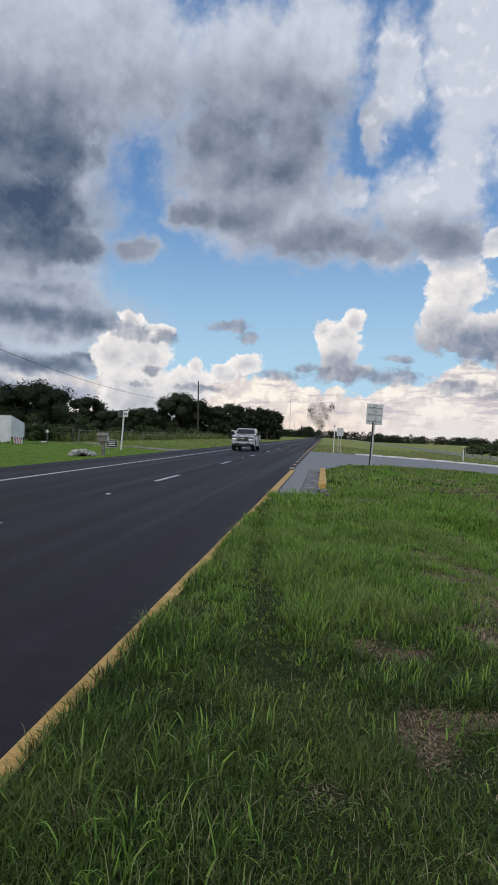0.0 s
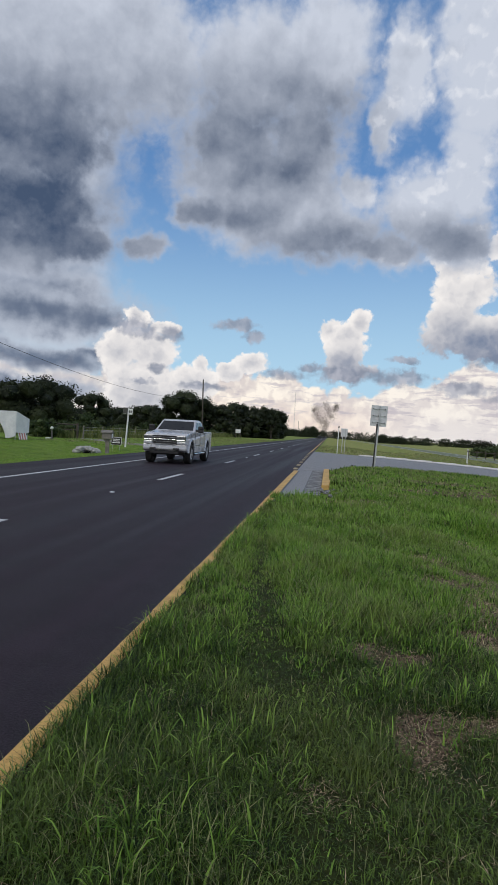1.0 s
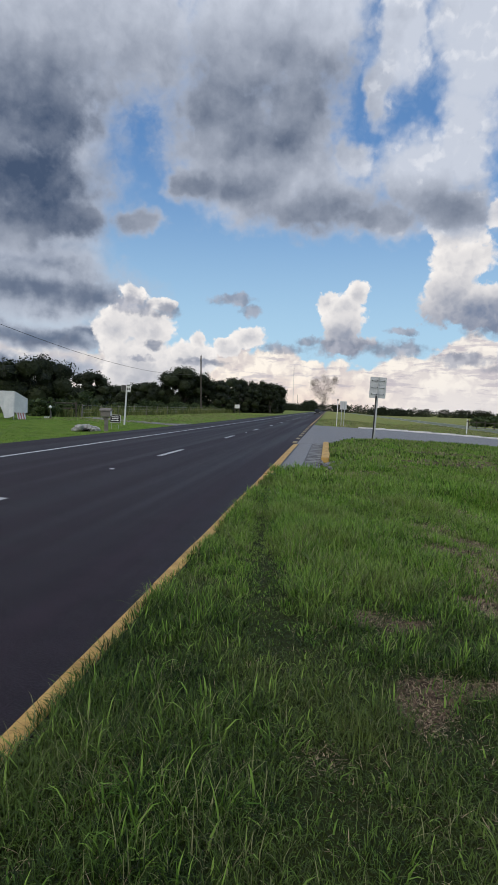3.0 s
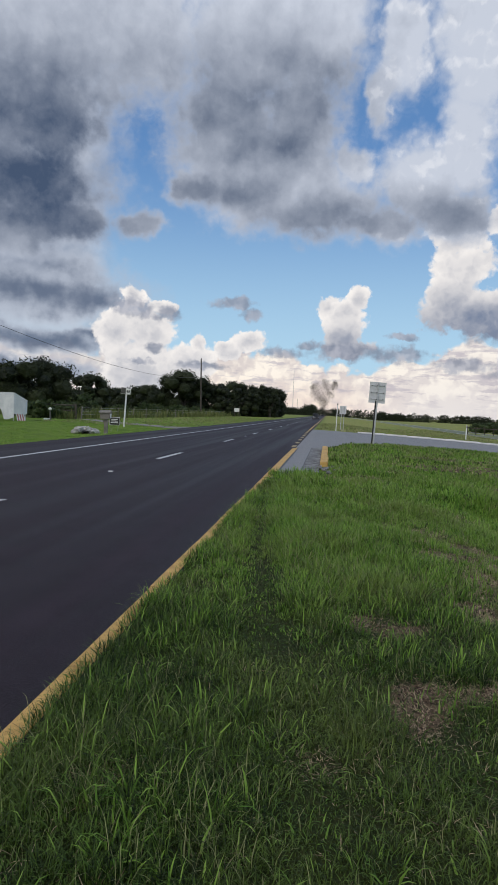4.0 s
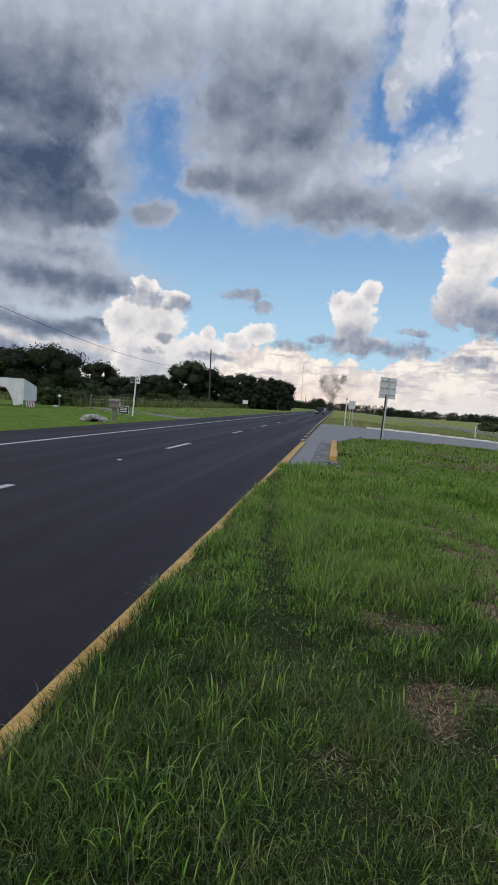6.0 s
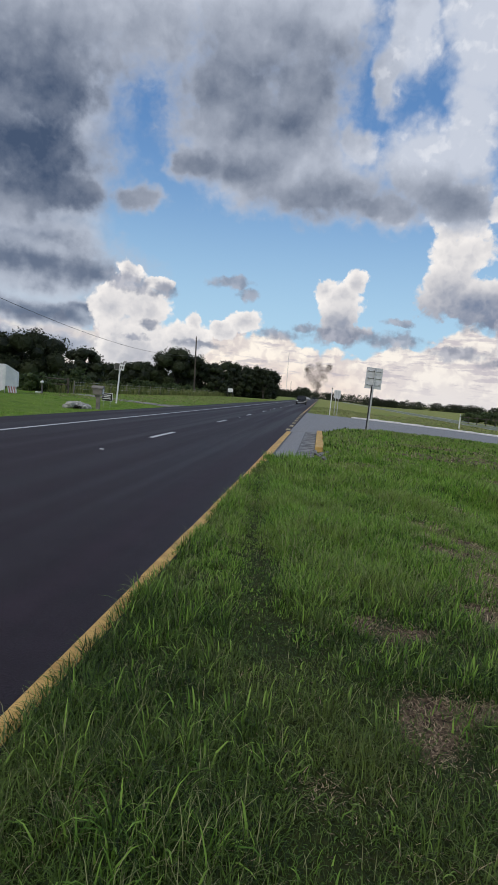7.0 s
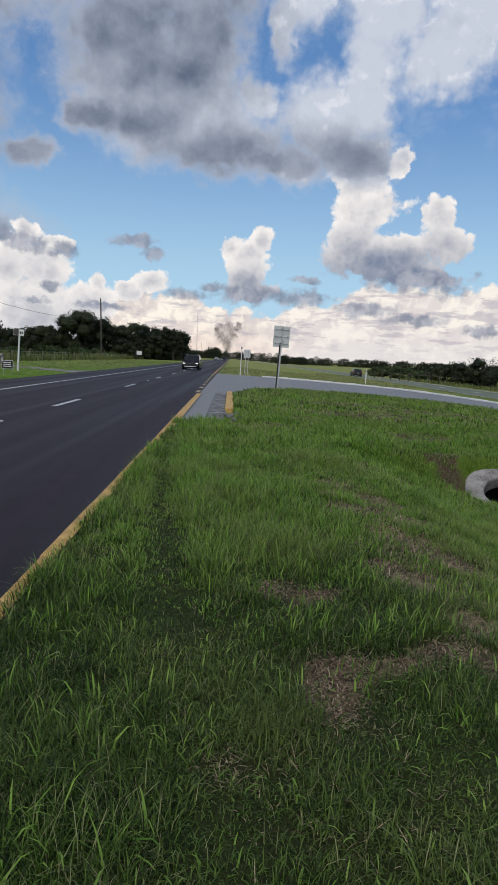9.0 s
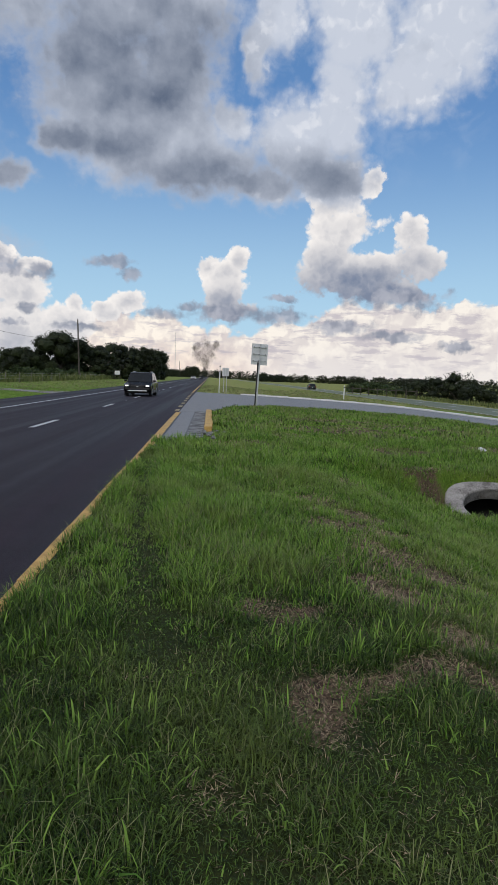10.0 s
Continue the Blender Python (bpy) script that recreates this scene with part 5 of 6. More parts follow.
        part("trim_bar", boxed(s * 0.72 - 0.20, s * 0.72 + 0.18, -2.852, -2.80, 1.11, 1.135), TRIM, h)
        part("fog_panel", boxed(s * 0.74 - 0.20, s * 0.74 + 0.19, -2.832, -2.60, 0.86, 0.985, bevel=0.02), SILVER, v)
        part("tow_hook_recess", boxed(s * 0.52 - 0.13, s * 0.52 + 0.13, -2.90, -2.7, 0.60, 0.70, bevel=0.03), TRIM, v)
        part("tail_lamp", boxed(s * 0.90 - 0.07, s * 0.90 + 0.078, 2.80, 2.985, 1.02, 1.38, bevel=0.015), RED_LENS, v)
    g = part("grille", boxed(-0.52, 0.52, -2.836, -2.70, 0.84, 1.24, bevel=0.03), TRIM, v, "black grille with chrome bars")
    for z in (1.235, 1.15, 1.06, 0.96, 0.86):
        thick = 0.018 if z == 1.06 else 0.008 if z in (1.235, 0.86) else 0.005
        part("chrome_bar", boxed(-0.51, 0.51, -2.856, -2.80, z - thick, z + thick * 0.7, bevel=0.004), CHROME if thick > 0.01 else GALV, g)
    for i in range(9):
        x = -0.44 + 0.11 * i
        part("upright_bar", boxed(x - 0.006, x + 0.006, -2.842, -2.80, 0.87, 1.22), TRIM, g)
    part("badge", boxed(-0.11, 0.11, -2.872, -2.85, 1.035, 1.085, bevel=0.012), BARE_ALU, g)
    bu = part("front_bumper", prism([(-2.90, 0.58), (-2.93, 0.66), (-2.92, 0.84), (-2.86, 0.86), (-2.55, 0.84), (-2.55, 0.56), (-2.75, 0.52)], -0.97, 0.97, 0.025), SILVER, v)
    for q in bu.data.vertices:
        q.co.y += 0.16 * (abs(q.co.x) / 0.97) ** 3
    part("air_dam", boxed(-0.62, 0.62, -2.86, -2.6, 0.44, 0.545, bevel=0.02), TRIM, v)
    part("skid_strip", boxed(-0.42, 0.42, -2.945, -2.90, 0.60, 0.63, bevel=0.008), TRIM, v)
    part("rear_bumper", boxed(-0.95, 0.95, 2.92, 3.10, 0.58, 0.78, bevel=0.03), CHROME, v)
    part("tailgate", boxed(-0.82, 0.82, 2.95, 3.0, 0.85, 1.42, bevel=0.015), SILVER, v)
    part("bed_cavity", boxed(-0.80, 0.80, 1.25, 2.88, 1.43, 1.448), GRIME, v)
    for s in (-1, 1):
        part("bed_rail", boxed(s * 0.90 - 0.06, s * 0.90 + 0.07, 1.18, 2.93, 1.435, 1.475, bevel=0.012), TRIM, v)
    part("roof_aerial", boxed(-0.04, 0.04, 0.3, 0.46, 1.98, 2.04, bevel=0.015), TRIM, v)
    d = part("door_lettering", boxed(-W - 0.003, -W + 0.002, 0.45, 0.50, 1.2, 1.21), GRIME, v, "faded lettering and emblem on the door")
    for s in (-1, 1):
        for z, y0, y1 in ((1.13, 0.42, 0.52), (1.05, 0.25, 0.72), (0.99, 0.28, 0.70), (0.92, 0.3, 0.66)):
            part("text_bar", boxed(s * (W + 0.002) - 0.003, s * (W + 0.002) + 0.003, y0, y1, z - 0.02, z + 0.02), TRIM if z > 1.1 else GALV, d)
    # boards and a ladder end standing out of the bed
    for y0, y1, x in ((1.9, 2.3, -0.2), (2.05, 2.15, 0.15), (2.25, 1.95, 0.0)):
        part("load_board", tubed((x, y0, 1.40), (x + 0.1, y1 + 0.1, 1.84), 0.03, 0.03, 6), OLD_WOOD, v)
    part("load_board", tubed((-0.3, 2.3, 1.80), (0.35, 2.1, 1.83), 0.03, 0.03, 6), OLD_WOOD, v)
    return v, wheels_of(v, r, 0.32, 0.28, W - 0.13, f, b)


def passenger_car(name, label, at, paint, L=4.6, W=0.93, H=1.68, suv=True, lamps=True, bumper=CHROME, r=0.36):
    """A hatch-backed car or saloon; its nose points to -y."""
    v = thing(name, at, label, "car")
    h = L / 2
    f, b = -h + 0.92, h - 0.95
    belt = 0.98 if suv else 0.88
    nose = belt - (0.14 if suv else 0.10)
    side = [(-h + 0.10, 0.30), (-h, 0.45), (-h + 0.02, 0.72), (-h + 0.12, nose), (-h + 1.05, belt), (h - 0.15, belt + 0.02), (h - 0.02, belt - 0.15), (h, 0.50), (h - 0.1, 0.32)]
    under = arch(b, r + 0.06, r)[::-1] + [(b - r - 0.1, 0.26), (f + r + 0.1, 0.26)] + arch(f, r + 0.06, r)[::-1]
    bm = prism(side + under, -W, W, 0.05, 2)
    for q in bm.verts:
        if q.co.y < -h + 0.7:
            q.co.y += 0.16 * (abs(q.co.x) / W) ** 3
    part("body", bm, paint, v)
    part("chassis", boxed(-W + 0.2, W - 0.2, -h + 0.3, h - 0.3, 0.22, 0.42), GRIME, v)
    y0, y1, y2, y3 = (-h + 1.15, -h + 1.95, h - 0.62, h - 0.10) if suv else (-h + 1.15, -h + 1.95, h - 1.45, h - 0.65)
    cab = taper(prism([(y0, belt - 0.01), (y1, H - 0.06), (y1 + 0.25, H), (y2 - 0.2, H - 0.02), (y2, H - 0.09), (y3, belt - 0.01)], -W + 0.04, W - 0.04, 0.05, 3), belt, H, 0.17)
    part("cab", cab, paint, v)
    sx = lambda z: (W - 0.04) * (1 - 0.17 * (z - belt) / (H - belt))
    k = lambda y_low, y_high, z: y_low + (y_high - y_low) * (z - belt) / (H - 0.06 - belt)
    za, zb = belt + 0.05, H - 0.13
    part("windscreen", plate([(-sx(za) + 0.1, k(y0, y1, za), za), (sx(za) - 0.1, k(y0, y1, za), za), (sx(zb) - 0.08, k(y0, y1, zb), zb), (-sx(zb) + 0.08, k(y0, y1, zb), zb)], 0.008, Vector((0, -(H - belt), y1 - y0)).normalized()), GLASS_DARK, v)
    part("rear_window", plate([(-sx(za) + 0.12, k(y3, y2, za), za), (sx(za) - 0.12, k(y3, y2, za), za), (sx(zb) - 0.1, k(y3, y2, zb), zb), (-sx(zb) + 0.1, k(y3, y2, zb), zb)], 0.008, Vector((0, (H - belt), y3 - y2)).normalized()), GLASS_DARK, v)
    mid = (y1 + y2) / 2
    for s in (-1, 1):
        o = Vector((s, 0, 0.22))
        for ys in (((y0 + 0.25, za), (mid - 0.05, za), (mid - 0.05, zb), (y1 + 0.12, zb)), ((mid + 0.05, za), (y3 - 0.3, za), (y2 - 0.15, zb), (mid + 0.05, zb))):
            part("side_window", plate([(s * sx(z), y, z) for y, z in ys], 0.008, o), GLASS_DARK, v)
        part("mirror", boxed(s * (W + 0.08) - 0.1, s * (W + 0.08) + 0.1, y0 + 0.22, y0 + 0.36, belt + 0.02, belt + 0.17, bevel=0.03), paint, v)
        hl = part("headlamp", boxed(s * (W - 0.24) - 0.2, s * (W - 0.24) + 0.17, -h + 0.035, -h + 0.35, nose - 0.17, nose - 0.02, bevel=0.03), CLEAR_LENS, v)
        if lamps:
            part("lit_lamp", boxed(s * (W - 0.24) - 0.13, s * (W - 0.24) + 0.10, -h + 0.02, -h + 0.1, nose - 0.14, nose - 0.06, bevel=0.01), LAMP_ON, hl)
        part("tail_lamp", boxed(s * (W - 0.16) - 0.12, s * (W - 0.16) + 0.125, h - 0.22, h + 0.005, belt - 0.28, belt - 0.06, bevel=0.02), RED_LENS, v)
        for y in (mid - 0.2, mid + 0.75):
            part("door_handle", boxed(s * W - 0.02, s * W + 0.025, y - 0.09, y + 0.09, belt - 0.14, belt - 0.11, bevel=0.01), paint, v)
        part("sill", boxed(s * W - 0.04, s * W + 0.012, f + r + 0.1, b - r - 0.1, 0.24, 0.40, bevel=0.01), TRIM, v)
        if suv:
            part("roof_rail", tubed((s * 0.62, y1 + 0.3, H + 0.035), (s * 0.62, y2 - 0.25, H + 0.025), 0.02, 0.02, 6), bumper, v)
    g = part("grille", boxed(-0.48, 0.48, -h - 0.012, -h + 0.2, nose - 0.26, nose - 0.06, bevel=0.02), TRIM, v)
    for z in (nose - 0.21, nose - 0.16, nose - 0.11):
        part("bar", boxed(-0.45, 0.45, -h - 0.022, -h, z - 0.008, z + 0.008), TRIM if suv else CHROME, g)
    part("badge", boxed(-0.07, 0.07, -h - 0.03, -h, nose - 0.19, nose - 0.12, bevel=0.01), CHROME, g)
    for s in (-1, 1):
        part("fog_lamp_recess", boxed(s * 0.72 - 0.12, s * 0.72 + 0.10, -h + 0.05, -h + 0.25, 0.46, 0.60, bevel=0.02), TRIM, v)
        part("bonnet_crease", tubed((s * 0.52, -h + 0.22, nose + 0.012), (s * 0.60, y0 + 0.05, belt + 0.006), 0.014, 0.010, 6), paint, v)
        part("wheel_arch_trim", lathe([(r + 0.05, 0.0), (r + 0.11, 0.0), (r + 0.11, 0.03), (r + 0.05, 0.03), (r + 0.05, 0.0)], 24), TRIM, v, at=pose(s * (W - 0.008) - 0.015, f, r))
        part("wheel_arch_trim", lathe([(r + 0.05, 0.0), (r + 0.11, 0.0), (r + 0.11, 0.03), (r + 0.05, 0.03), (r + 0.05, 0.0)], 24), TRIM, v, at=pose(s * (W - 0.008) - 0.015, b, r))
    part("lower_intake", boxed(-0.6, 0.6, -h - 0.006, -h + 0.2, 0.44, 0.58, bevel=0.02), TRIM, v)
    part("bumper_strip", boxed(-0.66, 0.66, -h - 0.03, -h + 0.2, 0.36, 0.43, bevel=0.02), bumper, v, "pale lower bumper strip")
    part("plate_holder", boxed(-0.16, 0.16, h - 0.02, h + 0.012, 0.55, 0.64), WHITE_ENAMEL, v)
    return v, wheels_of(v, r, 0.23, r * 0.66, W - 0.13, f, b)


truck, truck_wheels = pickup()
suv, suv_wheels = passenger_car("suv", "glossy black compact utility vehicle with a pale lower bumper", pose(-4.2, 240, 0), BLACK_CAR, 4.6, 0.96, 1.70, bumper=WHITE_ENAMEL, lamps=True)
white_car, white_wheels = passenger_car("saloon_car", "white saloon car with lit headlamps far along the road", pose(-6.7, 300, 0), WHITE_CAR, 4.7, 0.92, 1.45, False)
dark_car, dark_wheels = passenger_car("saloon_car", "dark utility vehicle far along the road", pose(-3.3, 320, 0), BLACK_CAR, 4.6, 0.93, 1.70, True)
leaving_car, leaving_wheels = passenger_car("hatchback_car", "dark green car driving away on the opposite carriageway", pose(27.2, 60, -1.19, 0, 0, 180), GREY_CAR, 4.5, 0.92, 1.60, True, False)


# ---- smoke column far down the road, in drifting rigid puffs ----
def smoke_material():
    n = material("grey_smoke", 1.0, 0.0, 0.0)
    v = n.noise(n.pos, 0.22, 5.0, 0.65)["Fac"]
    n.put(n.b.inputs["Base Color"], n.mix(n.ramp(v, 0.36, 0.66), (0.13, 0.105, 0.10, 1), (0.28, 0.235, 0.22, 1)))
    return n.m


SMOKE = smoke_material()


def smoke():
    rng = random.Random(12)
    out = []
    s = thing("smoke_column", pose(-10, 1150, 0), "dark grey smoke column rising beyond the end of the road", "smoke")
    rows = [(2, 5, 3.0), (0, 10, 3.5), (3, 16, 4.0), (-1, 22, 5.5), (5, 25, 4.5), (-8, 31, 6.5), (4, 33, 6.5), (12, 37, 5.0), (-14, 39, 6.0), (-3, 43, 7.5), (9, 46, 6.0), (18, 50, 5.0), (-10, 51, 6.0), (3, 56, 6.0), (-18, 47, 4.0), (22, 57, 3.5)]
    for k, (x, h, r) in enumerate(rows):
        nr = np.random.default_rng(300 + k)
        heart = nr.normal(0, r * 0.55, (12, 3))
        q = heart[nr.integers(0, 12, 4200)] + nr.normal(0, r * 0.50, (4200, 3))
        V = (q[:, None, :] + nr.normal(0, 0.15, (4200, 3, 3))).reshape(-1, 3)
        me = raw_mesh("puff", V, np.arange(len(V)), np.full(4200, 3), SMOKE)
        p = new("puff", me)
        p.parent = s
        p.matrix_basis = pose(x, 0, h)
        out.append((p, x, 0.0, h, h / 57))
    return s, out


smoke_column, puffs = smoke()


# ---- grass ----
def inside(poly, x, y):
    r = np.zeros(len(x), bool)
    for (a, b), (c, d) in zip(poly, poly[1:] + poly[:1]):
        if b != d:
            r ^= ((b > y) != (d > y)) & (x < (c - a) * (y - b) / (d - b) + a)
    return r


CROSSING = rounded([(EDGE_IN - 0.02, 27.6)] + NEAR_EDGE) + rounded(FAR_EDGE)[::-1]


def grows(x, y):
    ok = (x > EDGE_IN - 0.05) | (x < EDGE_OUT + 0.03)
    ok &= ~((x > -1.3) & (x < 0.2) & (y > 15.6 + 0.35 * (x + 0.5)) & (y < 28.0))
    ok &= ~inside(CROSSING, x, y)
    ok &= ~((x > 25.3) & (x < 33.2))
    ok &= ~(np.hypot((x - 5.95) / 1.08, (y - 13.0) / 0.48) < 1.0)
    return ok


def lushness(x, y):
    """Tall clumps against short turf, 0 to 1; low in the wheel track along the verge."""
    v = 0.5 + 0.22 * np.sin(1.7 * x + 0.9 * y + 1.0) + 0.18 * np.sin(2.9 * y - 2.1 * x) + 0.14 * np.sin(5.3 * x + 4.1 * y + 2.0) + 0.1 * np.sin(9.1 * x - 7.7 * y)
    track = np.interp(y, [2.0, 2.9, 3.75, 5.0, 6.9, 10.8], [0.12, 0.0, -0.17, -0.39, -0.62, -0.95])
    band = np.exp(-((x - track) / np.interp(y, [2.0, 5.0, 9.0], [0.20, 0.14, 0.12])) ** 2) * smooth01(-y, -14.5, -11.5)
    band = band * (0.25 + 0.75 * smooth01(y, 2.8, 5.5))
    # a lush ridge beside the wheel track
    v = v + 0.35 * np.exp(-((x - track - 0.42) / 0.22) ** 2) * smooth01(y, 3.0, 5.0)
    return np.clip(v - 0.75 * band, 0.0, 1.0), band


def blades(name, label, box_, density, length, width, mat, seed, lean=(0.15, 0.9), tuft=7, sigma=0.03, want="green", kind="stuff", come=None, go=None):
    """A stretch of grass: tufts of tapered, bending blades, as one mesh."""
    rng = np.random.default_rng(seed)
    x0, x1, y0, y1 = box_
    k = int((x1 - x0) * (y1 - y0) * density / tuft)
    cx, cy = rng.uniform(x0, x1, k), rng.uniform(y0, y1, k)
    lush, band = lushness(cx, cy)
    bare = bareness(cx, cy)
    if want == "green":
        keep = rng.random(k) > np.maximum(bare * 0.86, 0.10 * band)
        keep &= rng.random(k) < 0.45 + 0.75 * lush
    elif want == "turf":
        keep = rng.random(k) > np.maximum(bare * 0.78, (0.8 if mat is LIT_LUSH else 0.3) * band)
    elif want == "lush":
        keep = rng.random(k) < np.clip((lush - 0.5) * 2.4, 0, 1) * (1 - bare)
    elif want == "mat":
        keep = rng.random(k) < band * 0.9
    else:
        keep = rng.random(k) < np.clip(bare * 1.1 + 0.035, 0, 1)
    if come:
        keep &= rng.random(k) < smooth01(cy, *come)
    if go:
        keep &= rng.random(k) > smooth01(cy, *go)
    keep &= grows(cx, cy)
    cx, cy, lush, bare = cx[keep], cy[keep], lush[keep], bare[keep]
    n = len(cx) * tuft
    ox, oy = rng.normal(0, sigma, n), rng.normal(0, sigma, n)
    X, Y = np.repeat(cx, tuft) + ox, np.repeat(cy, tuft) + oy
    Ls = np.repeat((0.5 + 0.85 * lush) * (1 - 0.45 * bare) * (1 - 0.55 * band[keep]), tuft)
    ok = grows(X, Y)
    X, Y, ox, oy, Ls = X[ok], Y[ok], ox[ok], oy[ok], Ls[ok]
    n = len(X)
    Z = np.where(np.abs(X + 1.18) < 0.06, -0.025, ground_z(X, Y) - 0.01)
    phi = np.arctan2(oy, ox) + rng.normal(0, 0.9, n)
    L = length * Ls * rng.uniform(0.55, 1.35, n)
    a0 = np.abs(rng.normal(0, 1, n)) * lean[0] * 1.3
    a1 = a0 + rng.uniform(lean[1] * 0.3, lean[1] * 1.5, n)
    if want in ("straw", "mat"):
        a0, a1 = a0 + (0.9 if want == "straw" else 0.55), a1 + 0.7
    w = width * rng.uniform(0.6, 1.3, n)
    dx, dy = np.cos(phi), np.sin(phi)
    sx, sy = -dy, dx
    rows, h, z = [], np.zeros(n), np.zeros(n)
    for i, (u, ww) in enumerate(((0, 1.0), (0.38, 0.9), (0.72, 0.6), (1.0, 0.0))):
        if i:
            a = a0 + (a1 - a0) * (i - 1) / 2
            h = h + np.sin(a) * L * step
            z = np.maximum(z + np.cos(a) * L * step, 0.012)
        step = (0.38, 0.34, 0.28, 0)[i]
        px, py, pz = X + dx * h, Y + dy * h, Z + z
        if ww:
            rows += [np.stack([px - sx * w * ww / 2, py - sy * w * ww / 2, pz], -1), np.stack([px + sx * w * ww / 2, py + sy * w * ww / 2, pz], -1)]
        else:
            rows.append(np.stack([px, py, pz], -1))
    V = np.stack(rows, 1).reshape(-1, 3)
    base = np.arange(n)[:, None] * 7
    loops = base + np.array([[0, 1, 3, 2, 2, 3, 5, 4, 4, 5, 6]])
    me = raw_mesh(name, V, loops.ravel(), np.tile([4, 4, 3], n), mat)
    return tagged(new(name, me), label, "grass", kind=kind)


def verge():
    near, mid, far = (-1.2, 2.6, 1.3, 6.4), (-1.2, 5.6, 3.0, 12.0), (-1.2, 11.0, 8.6, 19.0)
    # mostly the shaded copy near, the lit one farther: brightness painted by distance
    blades("grass", "dense green roadside grass in bending tufts", near, 6000, 0.105, 0.0042, SHADED_BLADE, 1, (0.45, 1.2), go=(4.0, 6.4))
    blades("grass", "short green turf between the tufts", near, 3400, 0.065, 0.0052, SHADED_BLADE, 31, (0.6, 1.2), sigma=0.045, want="turf", go=(4.0, 6.4))
    blades("grass", "taller lush green grass clumps on the verge, in lit colour", near, 230, 0.11, 0.0036, LIT_LUSH, 2, (0.42, 1.3), go=(4.0, 6.4))
    blades("dry_grass", "flattened dry straw in worn patches", near, 6000, 0.10, 0.0035, STRAW, 3, (0.3, 0.6), want="straw", go=(4.0, 6.4))
    blades("grass", "pale thin grass stems on the verge", near, 450, 0.16, 0.0028, PALE_BLADE, 4, (0.5, 1.2), tuft=3, go=(4.0, 6.4))
    blades("grass", "flattened dark green grass in a wheel track", (-1.1, 0.6, 1.4, 11.5), 500, 0.20, 0.0045, SHADED_BLADE, 42, (0.3, 0.9), sigma=0.04, want="mat")
    blades("grass", "mown grass beside the opposite carriageway", (22.4, 25.3, 24.0, 110.0), 26, 0.17, 0.08, PALE_BLADE, 43, (0.3, 0.8), sigma=0.2, want="turf")
    blades("grass", "grass leaning over the painted edge of the road", (-1.22, -1.0, 1.6, 15.0), 4200, 0.11, 0.006, SHADED_BLADE, 41, (0.5, 1.2), sigma=0.02, want="turf")
    blades("grass", "dense green roadside grass in bending tufts", mid, 1500, 0.12, 0.0075, SHADED_BLADE, 5, (0.40, 1.0), come=(3.8, 6.2), go=(9.0, 12.0))
    blades("grass", "short green turf between the tufts", mid, 1500, 0.085, 0.008, LIT_LUSH, 32, (0.6, 1.1), sigma=0.06, want="turf", come=(3.2, 7.2), go=(9.0, 12.0))
    blades("grass", "taller lush green grass clumps on the verge, in lit colour", mid, 3000, 0.15, 0.0075, LIT_LUSH, 6, (0.30, 1.0), come=(3.2, 7.2), go=(9.0, 12.0))
    blades("dry_grass", "flattened dry straw in worn patches", mid, 3400, 0.12, 0.0055, STRAW, 7, (0.3, 0.6), want="straw", come=(3.8, 6.2), go=(9.0, 12.0))
    blades("grass", "pale thin grass stems on the verge", mid, 950, 0.17, 0.0045, PALE_BLADE, 8, (0.5, 1.1), tuft=3, come=(3.8, 6.2), go=(9.0, 12.0))
    blades("grass", "green grass over the median ditch", far, 200, 0.14, 0.014, SHADED_BLADE, 9, (0.35, 0.9), sigma=0.06, come=(8.6, 11.4))
    blades("grass", "short bright grass over the median ditch", far, 620, 0.11, 0.015, LIT_LUSH, 33, (0.45, 0.9), sigma=0.07, want="turf", come=(8.6, 11.4))
    blades("grass", "taller lush green grass clumps in the ditch, in lit colour", far, 380, 0.19, 0.015, LIT_LUSH, 10, (0.28, 0.9), sigma=0.06, come=(8.6, 11.4))
    blades("grass", "pale thin grass stems over the median ditch", far, 130, 0.18, 0.010, PALE_BLADE, 34, (0.5, 1.0), tuft=4, come=(8.6, 11.4))
    blades("dry_grass", "flattened dry straw in worn patches", far, 700, 0.15, 0.012, STRAW, 11, (0.3, 0.6), sigma=0.06, want="straw", come=(8.6, 11.4))
    blades("grass", "green grass before the median crossing", (-0.2, 15.0, 19.0, 38.0), 40, 0.15, 0.032, SHADED_BLADE, 12, (0.3, 0.9), sigma=0.1)
    blades("grass", "lush grass before the median crossing, in lit colour", (0.1, 15.0, 19.0, 38.0), 130, 0.13, 0.03, LIT_LUSH, 13, (0.3, 0.8), sigma=0.1, want="turf")
    blades("grass", "pale grass before the median crossing", (0.1, 15.0, 19.0, 38.0), 40, 0.15, 0.03, PALE_BLADE, 35, (0.3, 0.8), sigma=0.1)
    blades("dry_grass", "dry straw before the median crossing", (0.1, 15.0, 19.0, 38.0), 130, 0.15, 0.026, STRAW, 14, (0.3, 0.6), sigma=0.1, want="straw")
    blades("grass", "mown pale grass in the median beyond the crossing", (-1.2, 22.4, 56.0, 110.0), 8, 0.14, 0.10, PALE_BLADE, 15, (0.3, 0.8), sigma=0.3)
    blades("grass", "mown green grass in the median beyond the crossing", (-1.2, 22.4, 56.0, 110.0), 3, 0.10, 0.08, LIT_LUSH, 16, (0.3, 0.8), sigma=0.3)
    blades("grass", "mown bright green lawn beyond the far shoulder", (-28.0, -11.1, 20.0, 62.0), 60, 0.06, 0.03, LIT_LUSH, 17, (0.3, 0.8), sigma=0.15)
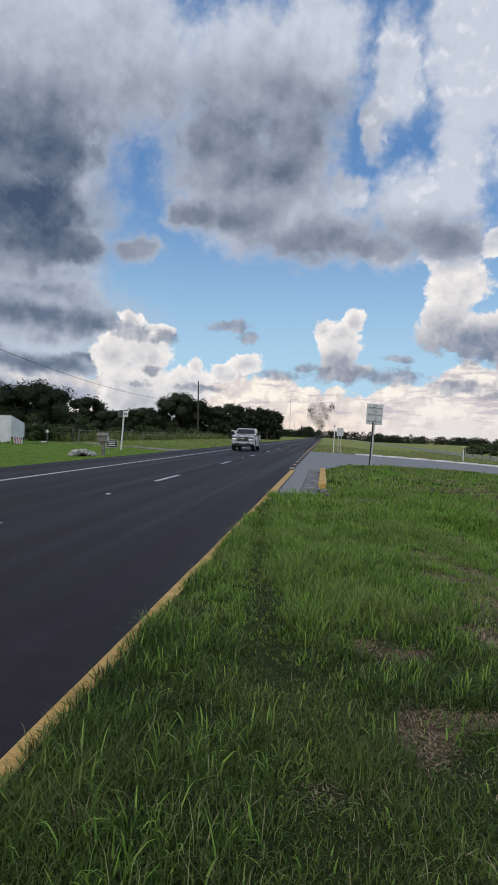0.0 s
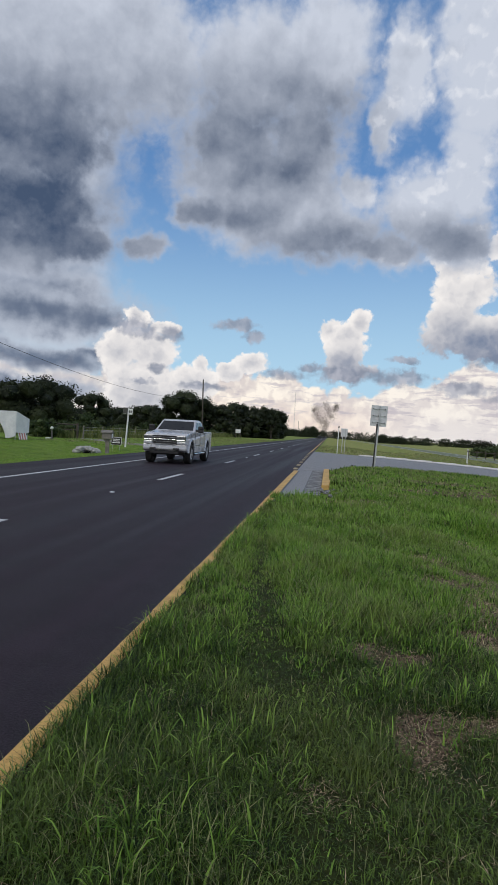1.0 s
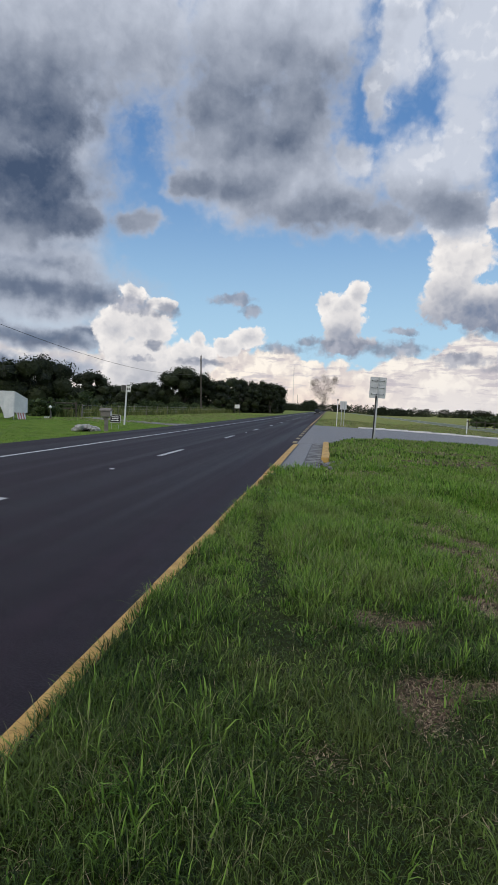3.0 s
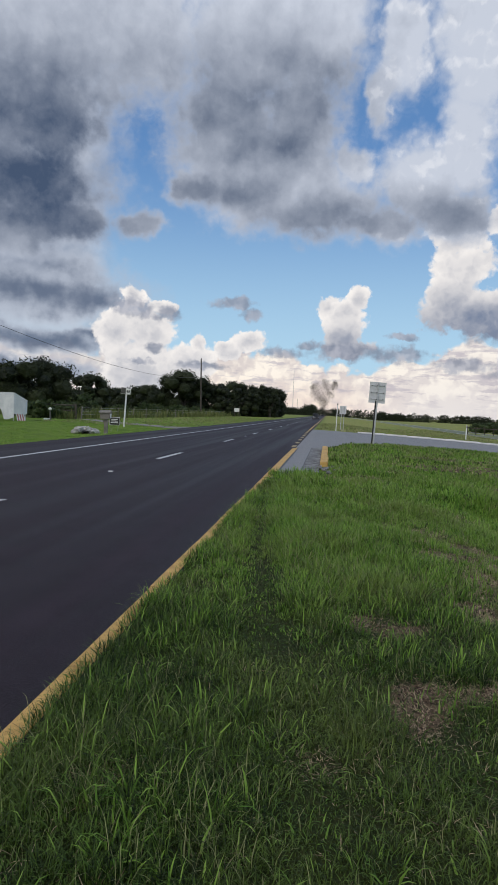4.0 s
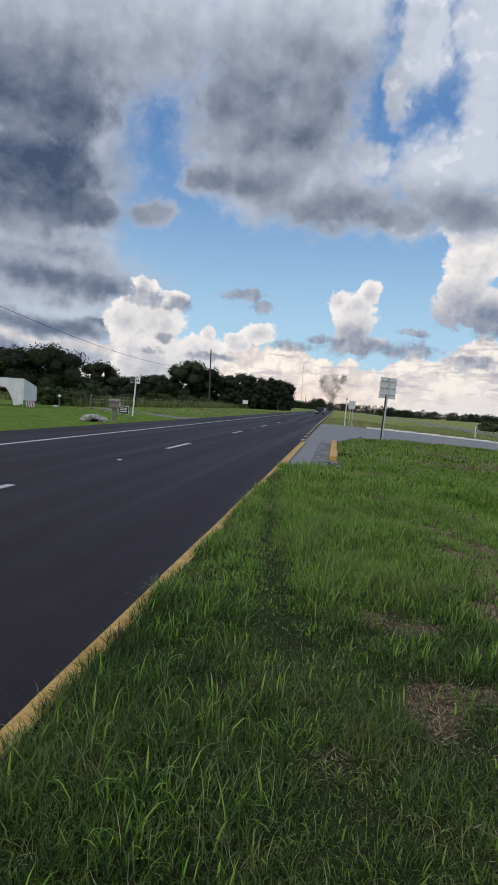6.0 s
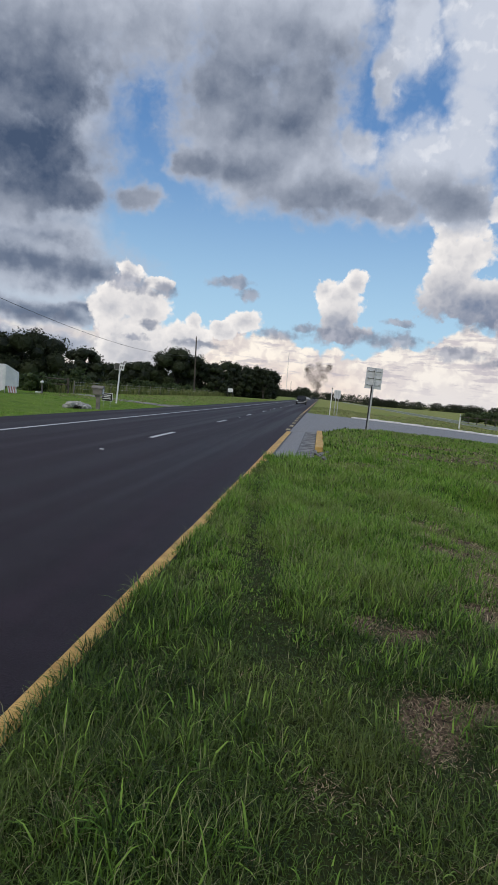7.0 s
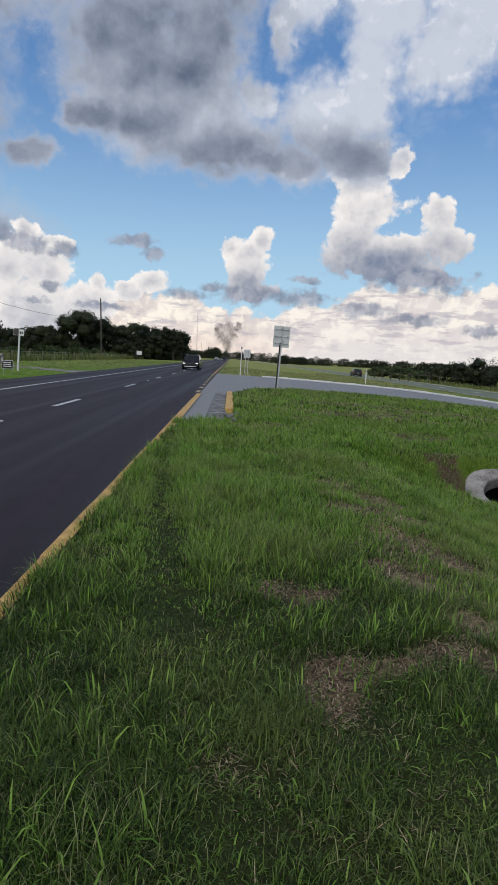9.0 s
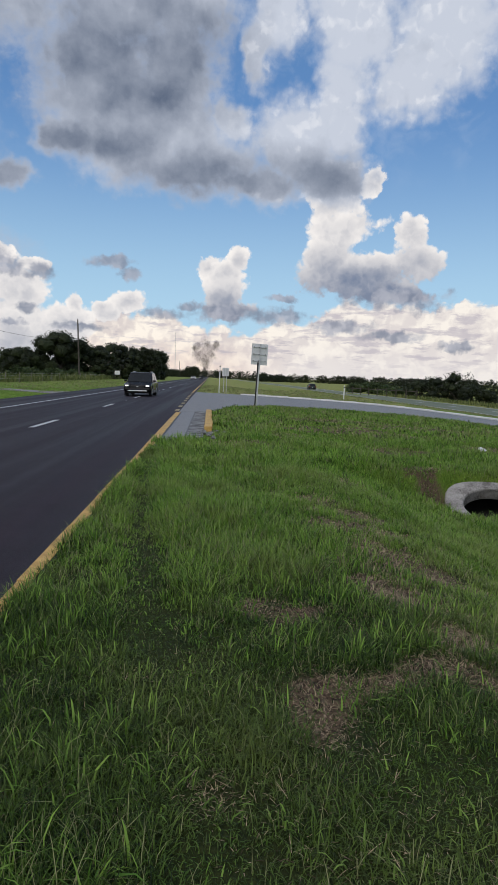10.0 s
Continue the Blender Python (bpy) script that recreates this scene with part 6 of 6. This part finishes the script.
    blades("grass", "mown grass strip between shoulder and fence", (-25.0, -11.1, 60.0, 150.0), 6, 0.10, 0.08, LIT_LUSH, 18, (0.3, 0.8), sigma=0.3)
    blades("grass", "mown pale grass strip between shoulder and fence", (-25.0, -11.1, 50.0, 150.0), 5, 0.12, 0.10, PALE_BLADE, 19, (0.3, 0.8), sigma=0.3)
    blades("grass", "rough green grass round the standpoint", (-1.2, 6.0, -4.0, 1.3), 420, 0.13, 0.012, SHADED_BLADE, 51, (0.45, 1.1), sigma=0.06, want="turf")
    blades("grass", "rough green grass down the bank of the ditch", (2.6, 6.0, 1.3, 5.0), 900, 0.13, 0.009, SHADED_BLADE, 52, (0.45, 1.1), sigma=0.05, want="turf")
    blades("grass", "brighter grass clumps round the standpoint", (-1.2, 6.0, -4.0, 5.0), 160, 0.14, 0.010, LIT_LUSH, 53, (0.4, 1.1), sigma=0.06)
    blades("weeds", "tall pale weeds along the pasture fence", (-32.0, -25.6, 60.0, 190.0), 14, 1.0, 0.10, WEED, 20, (0.15, 0.5), sigma=0.25)
    blades("weeds", "tall weeds over the pasture", (-70.0, -32.0, 66.0, 130.0), 4, 0.8, 0.19, WEED, 21, (0.15, 0.5), sigma=0.4)
    blades("weeds", "tall weeds along the far verge", (34.0, 48.0, 60.0, 130.0), 6, 0.55, 0.12, WEED, 22, (0.15, 0.5), sigma=0.3)


verge()


def motions():
    """All that moves: the traffic, its wheels and the smoke."""
    def drive(v, wheels, rows, spin, turned=0.0):
        walk(v, [(t, pose(x, y, z, 0, 0, turned + yaw)) for t, x, y, z, yaw in rows])
        if spin:
            for wh, s, y, r, track in wheels:
                keys = []
                for k in range(int(spin[1] * FPS) + 1):
                    keys.append((k / FPS, pose(s * track, y, r) @ pose(0, 0, 0, (spin[0] * k) % 360, 0, 0) @ pose(0, 0, 0, 0, 0, 0 if s < 0 else 180)))
                keys.append((10.0, keys[-1][1]))
                walk(wh, keys)

    speed = 27.9
    drive(truck, truck_wheels, [(t, -6.95, 57.3 - speed * t, 0, 0) for t in (0.0, 1.0, 2.0, 5.0, 10.0)], (50.6, 2.2))
    drive(suv, suv_wheels, [(0.0, -3.3, 287.0, 0, 0), (5.5, -3.35, 157.5, 0, 0), (7.5, -3.72, 111.0, 0, 0), (8.5, -4.10, 86.8, 0, -1.2), (9.0, -4.40, 74.0, 0, -1.4), (9.5, -4.65, 61.0, 0, -1.5), (10.0, -4.92, 47.6, 0, -1.5)], (40.0, 9.9))
    drive(white_car, white_wheels, [(t, -6.7, 290.0 - 26.0 * (t - 9.0), 0, 0) for t in (0.0, 5.0, 10.0)], None)
    drive(dark_car, dark_wheels, [(t, -3.3, 300.0 - 26.0 * (t - 9.0), 0, 0) for t in (0.0, 5.0, 10.0)], None)
    drive(leaving_car, leaving_wheels, [(t, 27.2, 154.0 + 31.5 * (t - 9.5), -1.19, 0) for t in (0.0, 5.0, 10.0)], None, 180.0)
    for p, x, y, h, u in puffs:
        walk(p, [(0.0, pose(x, y, h)), (10.0, pose(x - 1.2 * u, y, h + 1.5 + 2.0 * u, 0, 6 * u, 0))])


motions()
